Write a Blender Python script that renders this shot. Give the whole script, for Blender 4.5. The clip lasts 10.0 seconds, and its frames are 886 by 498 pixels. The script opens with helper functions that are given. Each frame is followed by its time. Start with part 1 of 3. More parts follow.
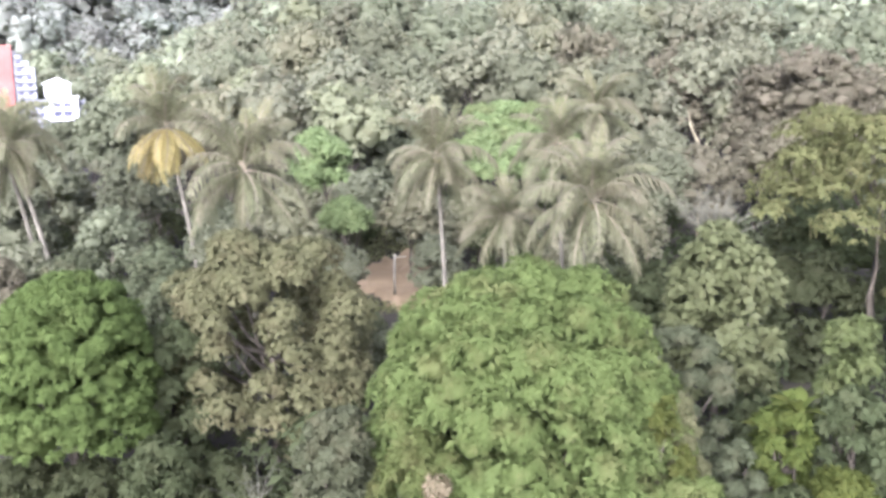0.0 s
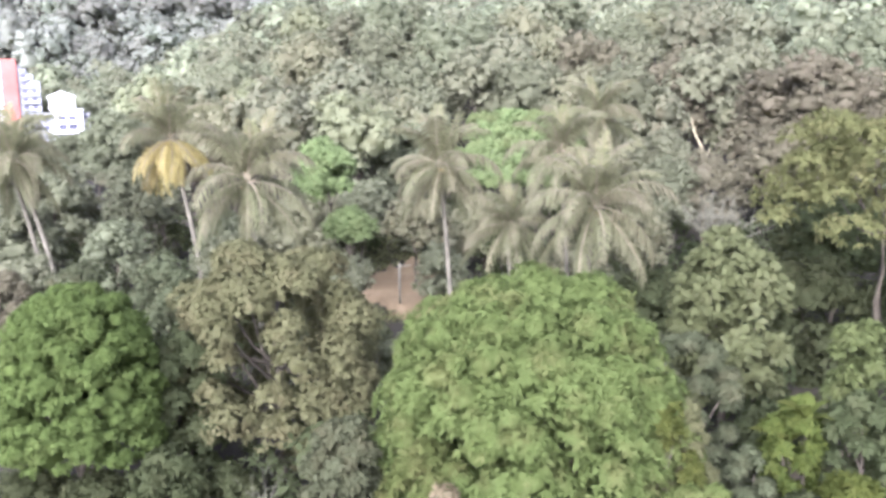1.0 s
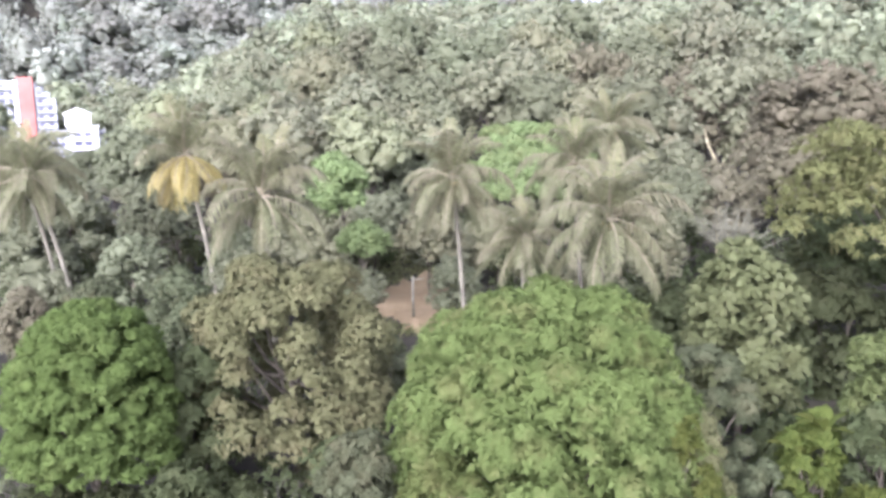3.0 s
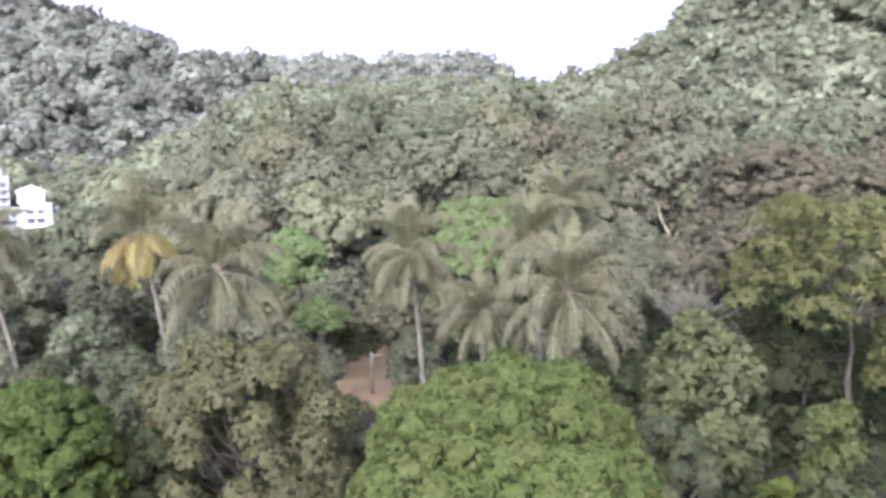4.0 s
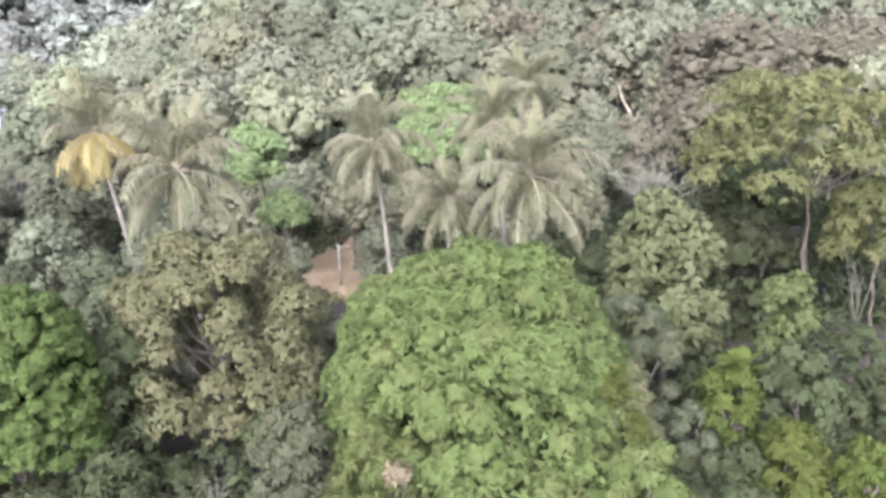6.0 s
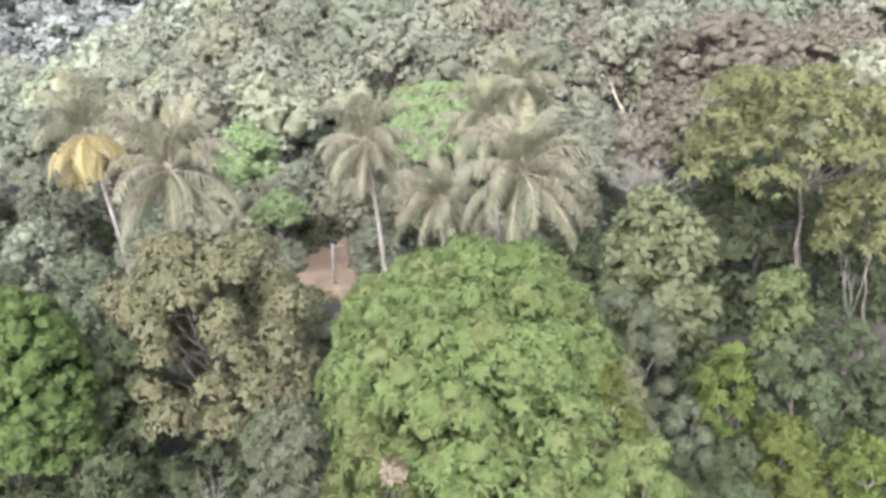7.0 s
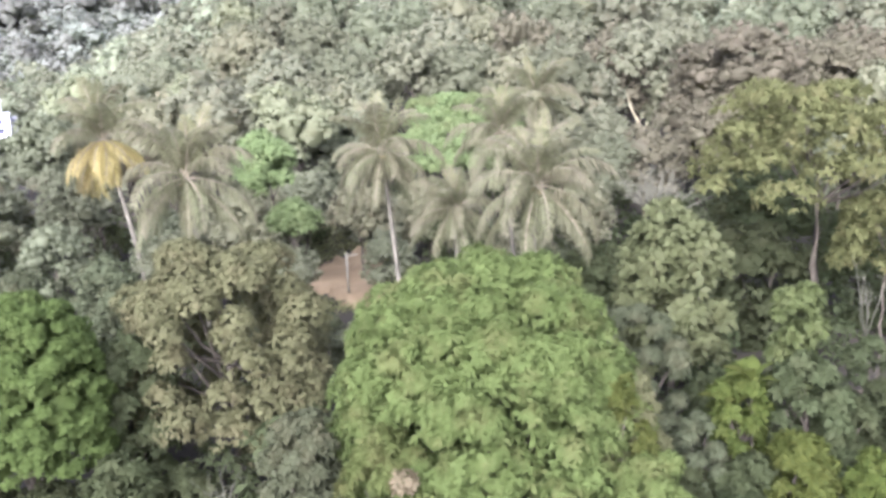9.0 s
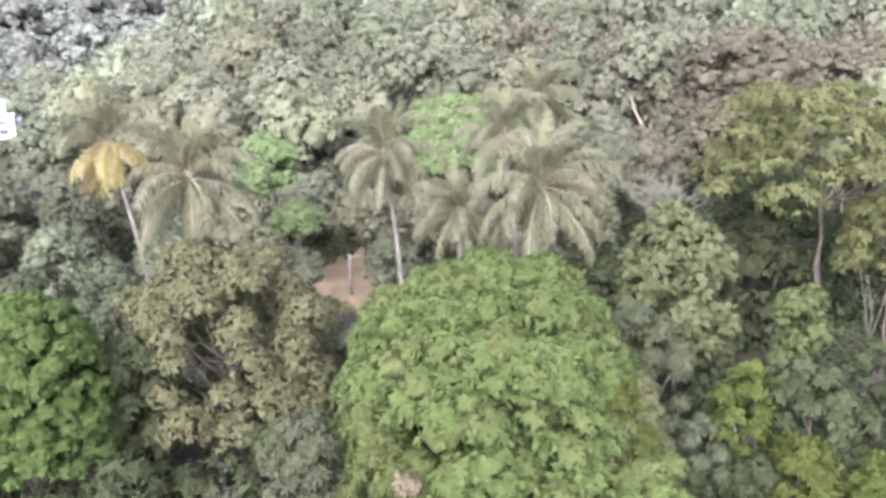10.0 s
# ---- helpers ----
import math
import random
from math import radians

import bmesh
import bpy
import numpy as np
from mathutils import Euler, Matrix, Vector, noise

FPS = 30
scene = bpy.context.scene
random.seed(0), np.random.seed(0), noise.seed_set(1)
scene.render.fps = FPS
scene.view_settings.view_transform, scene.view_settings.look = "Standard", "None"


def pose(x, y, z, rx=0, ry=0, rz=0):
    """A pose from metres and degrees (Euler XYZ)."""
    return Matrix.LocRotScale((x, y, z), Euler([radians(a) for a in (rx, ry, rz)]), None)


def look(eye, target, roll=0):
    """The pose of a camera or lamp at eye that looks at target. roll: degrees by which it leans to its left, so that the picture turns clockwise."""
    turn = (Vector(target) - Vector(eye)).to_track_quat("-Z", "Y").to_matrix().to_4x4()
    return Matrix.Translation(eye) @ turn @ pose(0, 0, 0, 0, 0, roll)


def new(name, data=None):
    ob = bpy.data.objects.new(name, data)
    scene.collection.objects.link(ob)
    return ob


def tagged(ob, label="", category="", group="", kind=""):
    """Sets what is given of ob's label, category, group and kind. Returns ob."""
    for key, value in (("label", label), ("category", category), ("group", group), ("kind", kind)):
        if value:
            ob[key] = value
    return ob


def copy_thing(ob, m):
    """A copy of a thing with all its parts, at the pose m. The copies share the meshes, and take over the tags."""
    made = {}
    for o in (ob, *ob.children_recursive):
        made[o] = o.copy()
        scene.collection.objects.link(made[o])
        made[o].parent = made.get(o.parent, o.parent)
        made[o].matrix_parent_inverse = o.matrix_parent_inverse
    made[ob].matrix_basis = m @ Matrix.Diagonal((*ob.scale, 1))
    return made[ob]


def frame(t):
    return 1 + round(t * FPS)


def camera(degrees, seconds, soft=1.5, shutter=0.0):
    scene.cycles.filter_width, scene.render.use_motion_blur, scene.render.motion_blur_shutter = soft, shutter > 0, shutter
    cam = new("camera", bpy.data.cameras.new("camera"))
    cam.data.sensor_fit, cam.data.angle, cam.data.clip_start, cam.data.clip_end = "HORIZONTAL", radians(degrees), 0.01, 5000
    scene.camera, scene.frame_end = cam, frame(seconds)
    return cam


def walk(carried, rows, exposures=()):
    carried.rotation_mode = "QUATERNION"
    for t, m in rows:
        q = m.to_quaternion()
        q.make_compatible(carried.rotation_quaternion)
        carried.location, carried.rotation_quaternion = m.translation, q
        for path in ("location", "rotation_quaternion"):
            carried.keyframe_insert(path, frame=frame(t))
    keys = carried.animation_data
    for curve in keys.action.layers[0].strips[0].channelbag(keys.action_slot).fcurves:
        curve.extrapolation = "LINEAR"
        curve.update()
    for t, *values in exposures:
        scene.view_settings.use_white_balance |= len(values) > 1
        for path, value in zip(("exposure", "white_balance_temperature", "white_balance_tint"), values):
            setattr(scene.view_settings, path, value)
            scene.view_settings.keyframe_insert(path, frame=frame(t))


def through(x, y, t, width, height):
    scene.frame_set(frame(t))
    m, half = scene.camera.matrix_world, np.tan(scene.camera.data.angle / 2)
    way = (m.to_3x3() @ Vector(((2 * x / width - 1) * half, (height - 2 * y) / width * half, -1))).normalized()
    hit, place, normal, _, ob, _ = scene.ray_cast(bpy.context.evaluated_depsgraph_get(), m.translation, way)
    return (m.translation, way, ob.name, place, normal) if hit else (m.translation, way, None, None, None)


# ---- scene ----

# ---- camera: it hovers at one spot and swings a little ----
cam = camera(54.8, 10.0, soft=3.2, shutter=0.5)
EYE = 17.0
ROWS = [
    (0.0, 79.00, 0.00, 0.00), (0.5, 79.50, 0.50, 0.12), (1.0, 79.57, 0.65, 0.20), (1.5, 79.65, 1.03, 0.53),
    (2.0, 79.71, 1.08, 0.69), (3.3, 81.39, 1.02, 1.20), (3.5, 83.19, 0.55, 1.06), (4.0, 85.43, 1.33, -1.80),
    (4.3, 83.85, 0.95, -3.50), (4.5, 81.96, 1.20, -4.02), (5.0, 79.99, 2.19, -4.11), (5.5, 78.16, 2.84, -4.14),
    (7.0, 77.71, 3.71, -5.01), (7.5, 78.26, 3.24, -4.70), (8.0, 78.32, 3.03, -4.47), (8.5, 78.42, 3.04, -4.09),
    (9.0, 78.48, 3.11, -3.93), (9.5, 78.54, 3.02, -3.81), (10.0, 78.60, 3.02, -3.70),
]
walk(cam, [(t, pose(0, 0, EYE, rx, ry, rz)) for t, rx, ry, rz in ROWS], exposures=[(0.0, 2.88, 5160, 52), (2.2, 2.88, 5160, 52), (3.3, 2.70, 5160, 52), (4.0, 2.36, 5160, 52), (4.5, 2.66, 5160, 52), (5.2, 2.88, 5160, 52), (10.0, 2.88, 5160, 52)])

# ---- sky and sun: bright overcast ----
world = bpy.data.worlds.new("overcast_sky")
scene.world = world
world.use_nodes = True
wn, wl = world.node_tree.nodes, world.node_tree.links
sky = wn.new("ShaderNodeTexSky")
sky.sky_type, sky.sun_disc = "NISHITA", False
sky.sun_elevation, sky.sun_rotation = radians(31), radians(196)
sky.air_density, sky.dust_density, sky.ozone_density = 1.0, 6.0, 1.0
grey = wn.new("ShaderNodeHueSaturation")
grey.inputs["Saturation"].default_value = 0.25
wl.new(sky.outputs[0], grey.inputs["Color"])
wl.new(grey.outputs[0], wn["Background"].inputs["Color"])
wn["Background"].inputs["Strength"].default_value = 0.15
sun = new("sun", bpy.data.lights.new("sun", "SUN"))
sun.data.energy, sun.data.angle, sun.data.color = 1.1, radians(50), (1.0, 0.96, 0.88)
sun.matrix_world = look((-16, -56, 35), (0, 0, 0))


# ---- materials ----
def material(name):
    m = bpy.data.materials.new(name)
    m.use_nodes = True
    return m, m.node_tree.nodes, m.node_tree.links, m.node_tree.nodes["Principled BSDF"]


def ramp_mix(nodes, links, a, b, fac):
    mix = nodes.new("ShaderNodeMix")
    mix.data_type = "RGBA"
    for socket, value in ((mix.inputs[6], a), (mix.inputs[7], b)):
        if isinstance(value, tuple):
            socket.default_value = (*value, 1)
        else:
            links.new(value, socket)
    if isinstance(fac, float):
        mix.inputs[0].default_value = fac
    else:
        links.new(fac, mix.inputs[0])
    return mix.outputs[2]


def noise_fac(nodes, links, scale, low, high, detail=3.0, coords="Object"):
    tc = nodes.new("ShaderNodeTexCoord")
    tex = nodes.new("ShaderNodeTexNoise")
    tex.inputs["Scale"].default_value, tex.inputs["Detail"].default_value = scale, detail
    links.new(tc.outputs[coords], tex.inputs["Vector"])
    span = nodes.new("ShaderNodeMapRange")
    span.inputs[1].default_value, span.inputs[2].default_value = low, high
    links.new(tex.outputs[0], span.inputs[0])
    return span.outputs[0]


def leaf_material(name, dark, light, dry=(0.2, 0.14, 0.06), dryness=0.15, through=0.56, rough=0.65, patch_scale=0.9, relief=0.0, species=False):
    """Leaves: each differs a little, branches differ more, some are dry; light shines through them."""
    m, nodes, links, bsdf = material(name)
    dark, light = [tuple(c * k for c, k in zip(col, (1.19, 1.0, 1.13))) for col in (dark, light)]
    geo = nodes.new("ShaderNodeNewGeometry")
    info = nodes.new("ShaderNodeObjectInfo").outputs["Random"]
    if species:
        info = nodes.new("ShaderNodeAttribute")
        info.attribute_name = "species"
        info = info.outputs["Fac"]
    col = ramp_mix(nodes, links, dark, light, geo.outputs["Random Per Island"])
    shift = nodes.new("ShaderNodeHueSaturation")
    span = nodes.new("ShaderNodeMapRange")
    span.inputs[3].default_value, span.inputs[4].default_value = (0.484, 0.511) if species else (0.49, 0.507)
    links.new(info, span.inputs[0])
    links.new(span.outputs[0], shift.inputs["Hue"])
    bright = nodes.new("ShaderNodeMapRange")
    bright.inputs[3].default_value, bright.inputs[4].default_value = (0.7, 1.26) if species else (0.85, 1.18)
    links.new(info, bright.inputs[0])
    links.new(bright.outputs[0], shift.inputs["Value"])
    links.new(col, shift.inputs["Color"])
    patch = noise_fac(nodes, links, patch_scale, 0.5, 0.7)
    amount = nodes.new("ShaderNodeMath")
    amount.operation = "MULTIPLY"
    links.new(patch, amount.inputs[0])
    amount.inputs[1].default_value = dryness
    col = ramp_mix(nodes, links, shift.outputs[0], dry, amount.outputs[0])
    links.new(col, bsdf.inputs["Base Color"])
    bsdf.inputs["Roughness"].default_value = rough
    bsdf.inputs["Specular IOR Level"].default_value = 0.04
    if relief:
        tilt = nodes.new("ShaderNodeBump")
        tilt.inputs["Strength"].default_value, tilt.inputs["Distance"].default_value = 0.7, relief
        links.new(noise_fac(nodes, links, 0.9, 0.3, 0.7, 4.0), tilt.inputs["Height"])
        links.new(tilt.outputs[0], bsdf.inputs["Normal"])
    glow = nodes.new("ShaderNodeBsdfTranslucent")
    links.new(col, glow.inputs["Color"])
    mix = nodes.new("ShaderNodeMixShader")
    mix.inputs[0].default_value = through
    links.new(bsdf.outputs[0], mix.inputs[1])
    links.new(glow.outputs[0], mix.inputs[2])
    links.new(mix.outputs[0], nodes["Material Output"].inputs["Surface"])
    return m


def rough_material(name, a, b, scale, rough=0.9, bump=0.4, detail=6.0):
    m, nodes, links, bsdf = material(name)
    fac = noise_fac(nodes, links, scale, 0.35, 0.68, detail)
    big = noise_fac(nodes, links, scale * 0.13, 0.35, 0.7, 2.0)
    col = ramp_mix(nodes, links, a, b, fac)
    col = ramp_mix(nodes, links, col, tuple(0.6 * c for c in a), big)
    links.new(col, bsdf.inputs["Base Color"])
    bsdf.inputs["Roughness"].default_value = rough
    bsdf.inputs["Specular IOR Level"].default_value = 0.1
    tilt = nodes.new("ShaderNodeBump")
    tilt.inputs["Strength"].default_value = bump
    links.new(fac, tilt.inputs["Height"])
    links.new(tilt.outputs[0], bsdf.inputs["Normal"])
    return m


M = {
    "mango": leaf_material("mango_leaf", (0.059, 0.099, 0.019), (0.076, 0.126, 0.025), dryness=0.16),
    "green": leaf_material("bright_leaf", (0.052, 0.096, 0.017), (0.068, 0.124, 0.022), dryness=0.05),
    "brown": leaf_material("olive_brown_leaf", (0.076, 0.100, 0.031), (0.102, 0.135, 0.042), (0.126, 0.102, 0.043), 0.25),
    # Slope leaves (dark, olive, fresh) are lightened: haze put into their colour.
    "dark": leaf_material("dark_leaf", (0.103, 0.138, 0.056), (0.137, 0.182, 0.075), dryness=0.05),
    "teal": leaf_material("blue_green_leaf", (0.088, 0.122, 0.049), (0.114, 0.158, 0.063), dryness=0.05),
    "olive": leaf_material("olive_leaf", (0.117, 0.152, 0.061), (0.156, 0.203, 0.081)),
    "grey": leaf_material("grey_green_leaf", (0.048, 0.069, 0.024), (0.066, 0.096, 0.034), dryness=0.1),
    "pale": leaf_material("pale_green_leaf", (0.046, 0.072, 0.017), (0.067, 0.104, 0.024), dryness=0.05, rough=0.5),
    "yellow": leaf_material("yellow_green_leaf", (0.070, 0.098, 0.024), (0.096, 0.133, 0.033)),
    "lime": leaf_material("lime_leaf", (0.040, 0.068, 0.010), (0.059, 0.090, 0.013), dryness=0.05),
    "rust": leaf_material("rusty_leaf", (0.084, 0.103, 0.042), (0.118, 0.138, 0.058), (0.108, 0.094, 0.053), 0.3),
    "frond": leaf_material("palm_leaflet", (0.083, 0.108, 0.039), (0.119, 0.154, 0.055), (0.180, 0.152, 0.090), 0.35, rough=0.5),
    "spear": leaf_material("young_palm_leaflet", (0.110, 0.150, 0.048), (0.155, 0.195, 0.070), rough=0.4),
    "dead": leaf_material("yellow_palm_leaflet", (0.182, 0.195, 0.049), (0.253, 0.272, 0.068), (0.21, 0.175, 0.05), 0.5),
    # Far woods: haze is put into a paler leaf colour.
    "far": leaf_material("hazed_hillside_leaf", (0.130, 0.177, 0.074), (0.174, 0.237, 0.100), (0.120, 0.156, 0.073), 0.6, patch_scale=0.07, relief=0.6, species=True),
    "fresh": leaf_material("fresh_leaf", (0.115, 0.155, 0.059), (0.149, 0.202, 0.077), dryness=0.1),
    "teak": leaf_material("teak_leaf", (0.051, 0.071, 0.020), (0.074, 0.102, 0.030), dryness=0.05, rough=0.5),
    # Paler than the near grey-green leaf: haze put into its colour.
    "slope_grey": leaf_material("hazed_slope_leaf", (0.106, 0.142, 0.060), (0.140, 0.187, 0.079), dryness=0.2),
    # Understory leaves: shade below the trees is put into a darker colour.
    "under": leaf_material("shade_toned_leaf", (0.034, 0.053, 0.015), (0.045, 0.070, 0.020), dryness=0.05),
    # Distant range: leaf colour paler and bluer still, with the haze painted in.
    "distant": leaf_material("hazed_range_leaf", (0.153, 0.201, 0.109), (0.201, 0.264, 0.143), (0.165, 0.212, 0.112), 0.6, patch_scale=0.04, relief=0.6, species=True),
    "bright_vine": leaf_material("vine_leaf", (0.095, 0.158, 0.043), (0.130, 0.216, 0.058), dryness=0.1),
    "withered": leaf_material("withered_leaf", (0.110, 0.122, 0.046), (0.160, 0.172, 0.068)),
    "rachis": rough_material("palm_stalk", (0.17, 0.16, 0.075), (0.26, 0.24, 0.125), 4.0, 0.6, 0.1),
    "nut": rough_material("coconut_husk", (0.20, 0.17, 0.05), (0.34, 0.26, 0.09), 8.0, 0.6, 0.1),
    "bark": rough_material("bark", (0.056, 0.052, 0.027), (0.096, 0.090, 0.048), 9.0),
    "palm_bark": rough_material("palm_bark", (0.090, 0.090, 0.048), (0.138, 0.136, 0.076), 6.0),
    "pale_wood": rough_material("bleached_wood", (0.20, 0.19, 0.085), (0.28, 0.265, 0.13), 5.0),
    "twig": rough_material("dry_twig", (0.080, 0.085, 0.042), (0.120, 0.124, 0.066), 7.0),
    "soil": rough_material("red_soil", (0.150, 0.120, 0.048), (0.205, 0.165, 0.074), 0.7),
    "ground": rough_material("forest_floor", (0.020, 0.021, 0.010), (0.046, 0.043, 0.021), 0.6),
    "grass": leaf_material("grass_blade", (0.090, 0.125, 0.035), (0.135, 0.170, 0.055)),
    "white": rough_material("white_paint", (0.72, 0.77, 0.62), (0.78, 0.83, 0.68), 0.4, 0.7, 0.05),
    "concrete": rough_material("grey_concrete", (0.175, 0.195, 0.15), (0.235, 0.26, 0.20), 0.5, 0.8, 0.1),
    "stucco": rough_material("pale_stucco", (0.24, 0.265, 0.205), (0.31, 0.34, 0.265), 0.5, 0.8, 0.1),
    "red": rough_material("red_paint", (0.25, 0.090, 0.052), (0.31, 0.120, 0.072), 0.4, 0.7, 0.05),
    "post": rough_material("weathered_post", (0.125, 0.126, 0.070), (0.175, 0.172, 0.100), 3.0),
}
glass, gn, gl, gb = material("dark_window_glass")
gb.inputs["Base Color"].default_value = (0.07, 0.075, 0.08, 1)
gb.inputs["Roughness"].default_value = 0.15
gb.inputs["Specular IOR Level"].default_value = 0.25
M["glass"] = glass


# ---- mesh helpers ----
def mesh_of(name, verts, faces, mat, smooth=False):
    me = bpy.data.meshes.new(name)
    me.from_pydata(verts, [], faces)
    if smooth:
        me.polygons.foreach_set("use_smooth", [True] * len(me.polygons))
    me.materials.append(mat)
    me.update()
    return me


def curled(leaves_and_ways, soft=0.45):
    """Leaves, (n, 4, 3), turned face outward, and the way that each one's curl faces; soft: how far that follows its twig."""
    quads, ways = leaves_and_ways
    face = unit(np.cross(quads[:, 2] - quads[:, 0], quads[:, 3] - quads[:, 1]))
    back = (face * ways).sum(1) < 0
    quads = quads.copy()
    quads[back] = quads[back][:, (0, 3, 2, 1)]
    face[back] *= -1
    return quads, unit(face * (1 - soft) + ways * soft)


def quads_of(name, leaves_and_ways, mat):
    """A mesh of separate four-cornered leaves."""
    quads, curl = curled(leaves_and_ways)
    n = len(quads)
    me = bpy.data.meshes.new(name)
    me.vertices.add(4 * n)
    me.vertices.foreach_set("co", quads.astype(np.float32).ravel())
    me.loops.add(4 * n)
    me.loops.foreach_set("vertex_index", np.arange(4 * n, dtype=np.int32))
    me.polygons.add(n)
    me.polygons.foreach_set("loop_start", np.arange(0, 4 * n, 4, dtype=np.int32))
    me.polygons.foreach_set("use_smooth", np.ones(n, bool))
    me.update(calc_edges=True)
    me.normals_split_custom_set(np.repeat(curl, 4, 0).astype(np.float32))
    me.materials.append(mat)
    return me


def mixed_of(name, verts, ways, tris, quads, mat):
    """A mesh of rounded clumps (triangles) and loose leaves (quads), shaded by the way each corner points."""
    me = bpy.data.meshes.new(name)
    me.vertices.add(len(verts))
    me.vertices.foreach_set("co", verts.astype(np.float32).ravel())
    me.loops.add(tris.size + quads.size)
    me.loops.foreach_set("vertex_index", np.concatenate([tris.ravel(), quads.ravel()]).astype(np.int32))
    me.polygons.add(len(tris) + len(quads))
    me.polygons.foreach_set("loop_start", np.concatenate([np.arange(len(tris)) * 3, tris.size + np.arange(len(quads)) * 4]).astype(np.int32))
    me.polygons.foreach_set("use_smooth", np.ones(len(tris) + len(quads), bool))
    me.update(calc_edges=True)
    me.normals_split_custom_set_from_vertices(unit(ways).astype(np.float32))
    me.materials.append(mat)
    return me


def child(name, me, parent, label="", m=None):
    ob = new(name, me)
    ob.parent = parent
    if m is not None:
        ob.matrix_basis = m
    return tagged(ob, label) if label else ob


def tube(points, radii, sides=7):
    """Vertices and faces of a tapering tube along points."""
    verts, faces = [], []
    for i, p in enumerate(points):
        p = Vector(p)
        a, b = Vector(points[max(i - 1, 0)]), Vector(points[min(i + 1, len(points) - 1)])
        turn = (b - a).to_track_quat("Z", "Y")
        for k in range(sides):
            w = 2 * math.pi * k / sides
            verts.append(p + turn @ Vector((math.cos(w) * radii[i], math.sin(w) * radii[i], 0)))
    for i in range(len(points) - 1):
        for k in range(sides):
            j = (k + 1) % sides
            faces.append((i * sides + k, i * sides + j, (i + 1) * sides + j, (i + 1) * sides + k))
    faces.append(tuple(range(sides))[::-1])
    faces.append(tuple((len(points) - 1) * sides + k for k in range(sides)))
    return verts, faces


def joined(tubes):
    verts, faces = [], []
    for v, f in tubes:
        faces += [tuple(i + len(verts) for i in face) for face in f]
        verts += v
    return verts, faces


def unit(v):
    return v / (np.linalg.norm(v, axis=-1, keepdims=True) + 1e-9)


def leaves(rng, where, axis, size, width, per, spread=0.35, droop=0.25):
    """Rosettes of per leaves at each place; axis is the way the twig points."""
    n = len(where)
    where, axis = np.repeat(where, per, 0), np.repeat(axis, per, 0)
    side = unit(np.cross(axis, rng.normal(size=axis.shape)))
    way = unit(side + axis * (spread + 0.35 * rng.normal(size=(n * per, 1))))
    way[:, 2] -= droop
    way = unit(way)
    flat = unit(np.cross(way, axis + 0.5 * rng.normal(size=axis.shape)))
    length = size * (0.7 + 0.6 * rng.random((n * per, 1)))
    mid = where + way * length * 0.5
    half = flat * length * width * 0.5
    tip = where + way * length
    tip[:, 2] -= 0.12 * length[:, 0]
    return np.stack([where, mid + half, tip, mid - half], 1), axis


def ball_ways(rng, n, low=-0.4):
    """Ways spread evenly over a ball, none pointing lower than low."""
    z = 1 - (np.arange(n) + 0.5) / n * (1 - low)
    w = np.arange(n) * 2.39996 + rng.normal(size=n) * 0.25 + rng.random() * 6
    r = np.sqrt(np.maximum(0, 1 - z * z))
    return unit(np.stack([r * np.cos(w), r * np.sin(w), z], 1) + 0.08 * rng.normal(size=(n, 3)))


def crown_quads(rng, lobes, radii, count, size, width=0.4, per=6, low=-0.45, flat=0.8, spread=0.35, droop=0.25):
    """Leaves on the outside of a heap of lobes, with none inside a neighbour, so that hollows stay open."""
    tufts = max(1, count // per)
    pick = rng.choice(len(lobes), tufts * 6, p=radii ** 2 / (radii ** 2).sum())
    ways = unit(rng.normal(size=(tufts * 6, 3)) + (0, 0, 0.45))
    keep = ways[:, 2] > low
    pick, ways = pick[keep], ways[keep]
    where = lobes[pick] + ways * radii[pick][:, None] * (0.76 + 0.32 * rng.random((len(pick), 1))) * (1, 1, flat)
    free = np.ones(len(where), bool)
    for c, r in zip(lobes, radii):
        free &= (((where - c) / (1, 1, flat)) ** 2).sum(1) > (0.74 * r) ** 2
    where, ways = where[free][:tufts], ways[free][:tufts]
    return leaves(rng, where, unit(ways + (0, 0, 0.25)), size, width, per, spread, droop)


def dome(rng, centre, a, b, n, lobe, low=-0.35, boxy=2.0, uneven=0.24, even=False):
    """Lobes over a dome of half-width a and height b; lobe: their size against a."""
    ways = ball_ways(rng, n, low)
    if even:
        turn, up = 2.39996 * np.arange(n), np.linspace(1.0, low, n)
        ring = np.sqrt(np.maximum(1 - up ** 2, 0))
        ways = unit(np.stack([ring * np.cos(turn), ring * np.sin(turn), up], 1) + 0.055 * rng.normal(size=(n, 3)))
    ways = ways / ((np.hypot(ways[:, 0], ways[:, 1]) ** boxy + np.abs(ways[:, 2]) ** boxy) ** (1 / boxy))[:, None]
    lobes = np.array(centre) + ways * (a * (1 - lobe), a * (1 - lobe), b * (1 - lobe * 0.7)) * (1.0 - uneven * 0.55 + uneven * rng.random((n, 1)))
    radii = a * lobe * (0.7 + 0.6 * rng.random(n))
    return lobes, radii


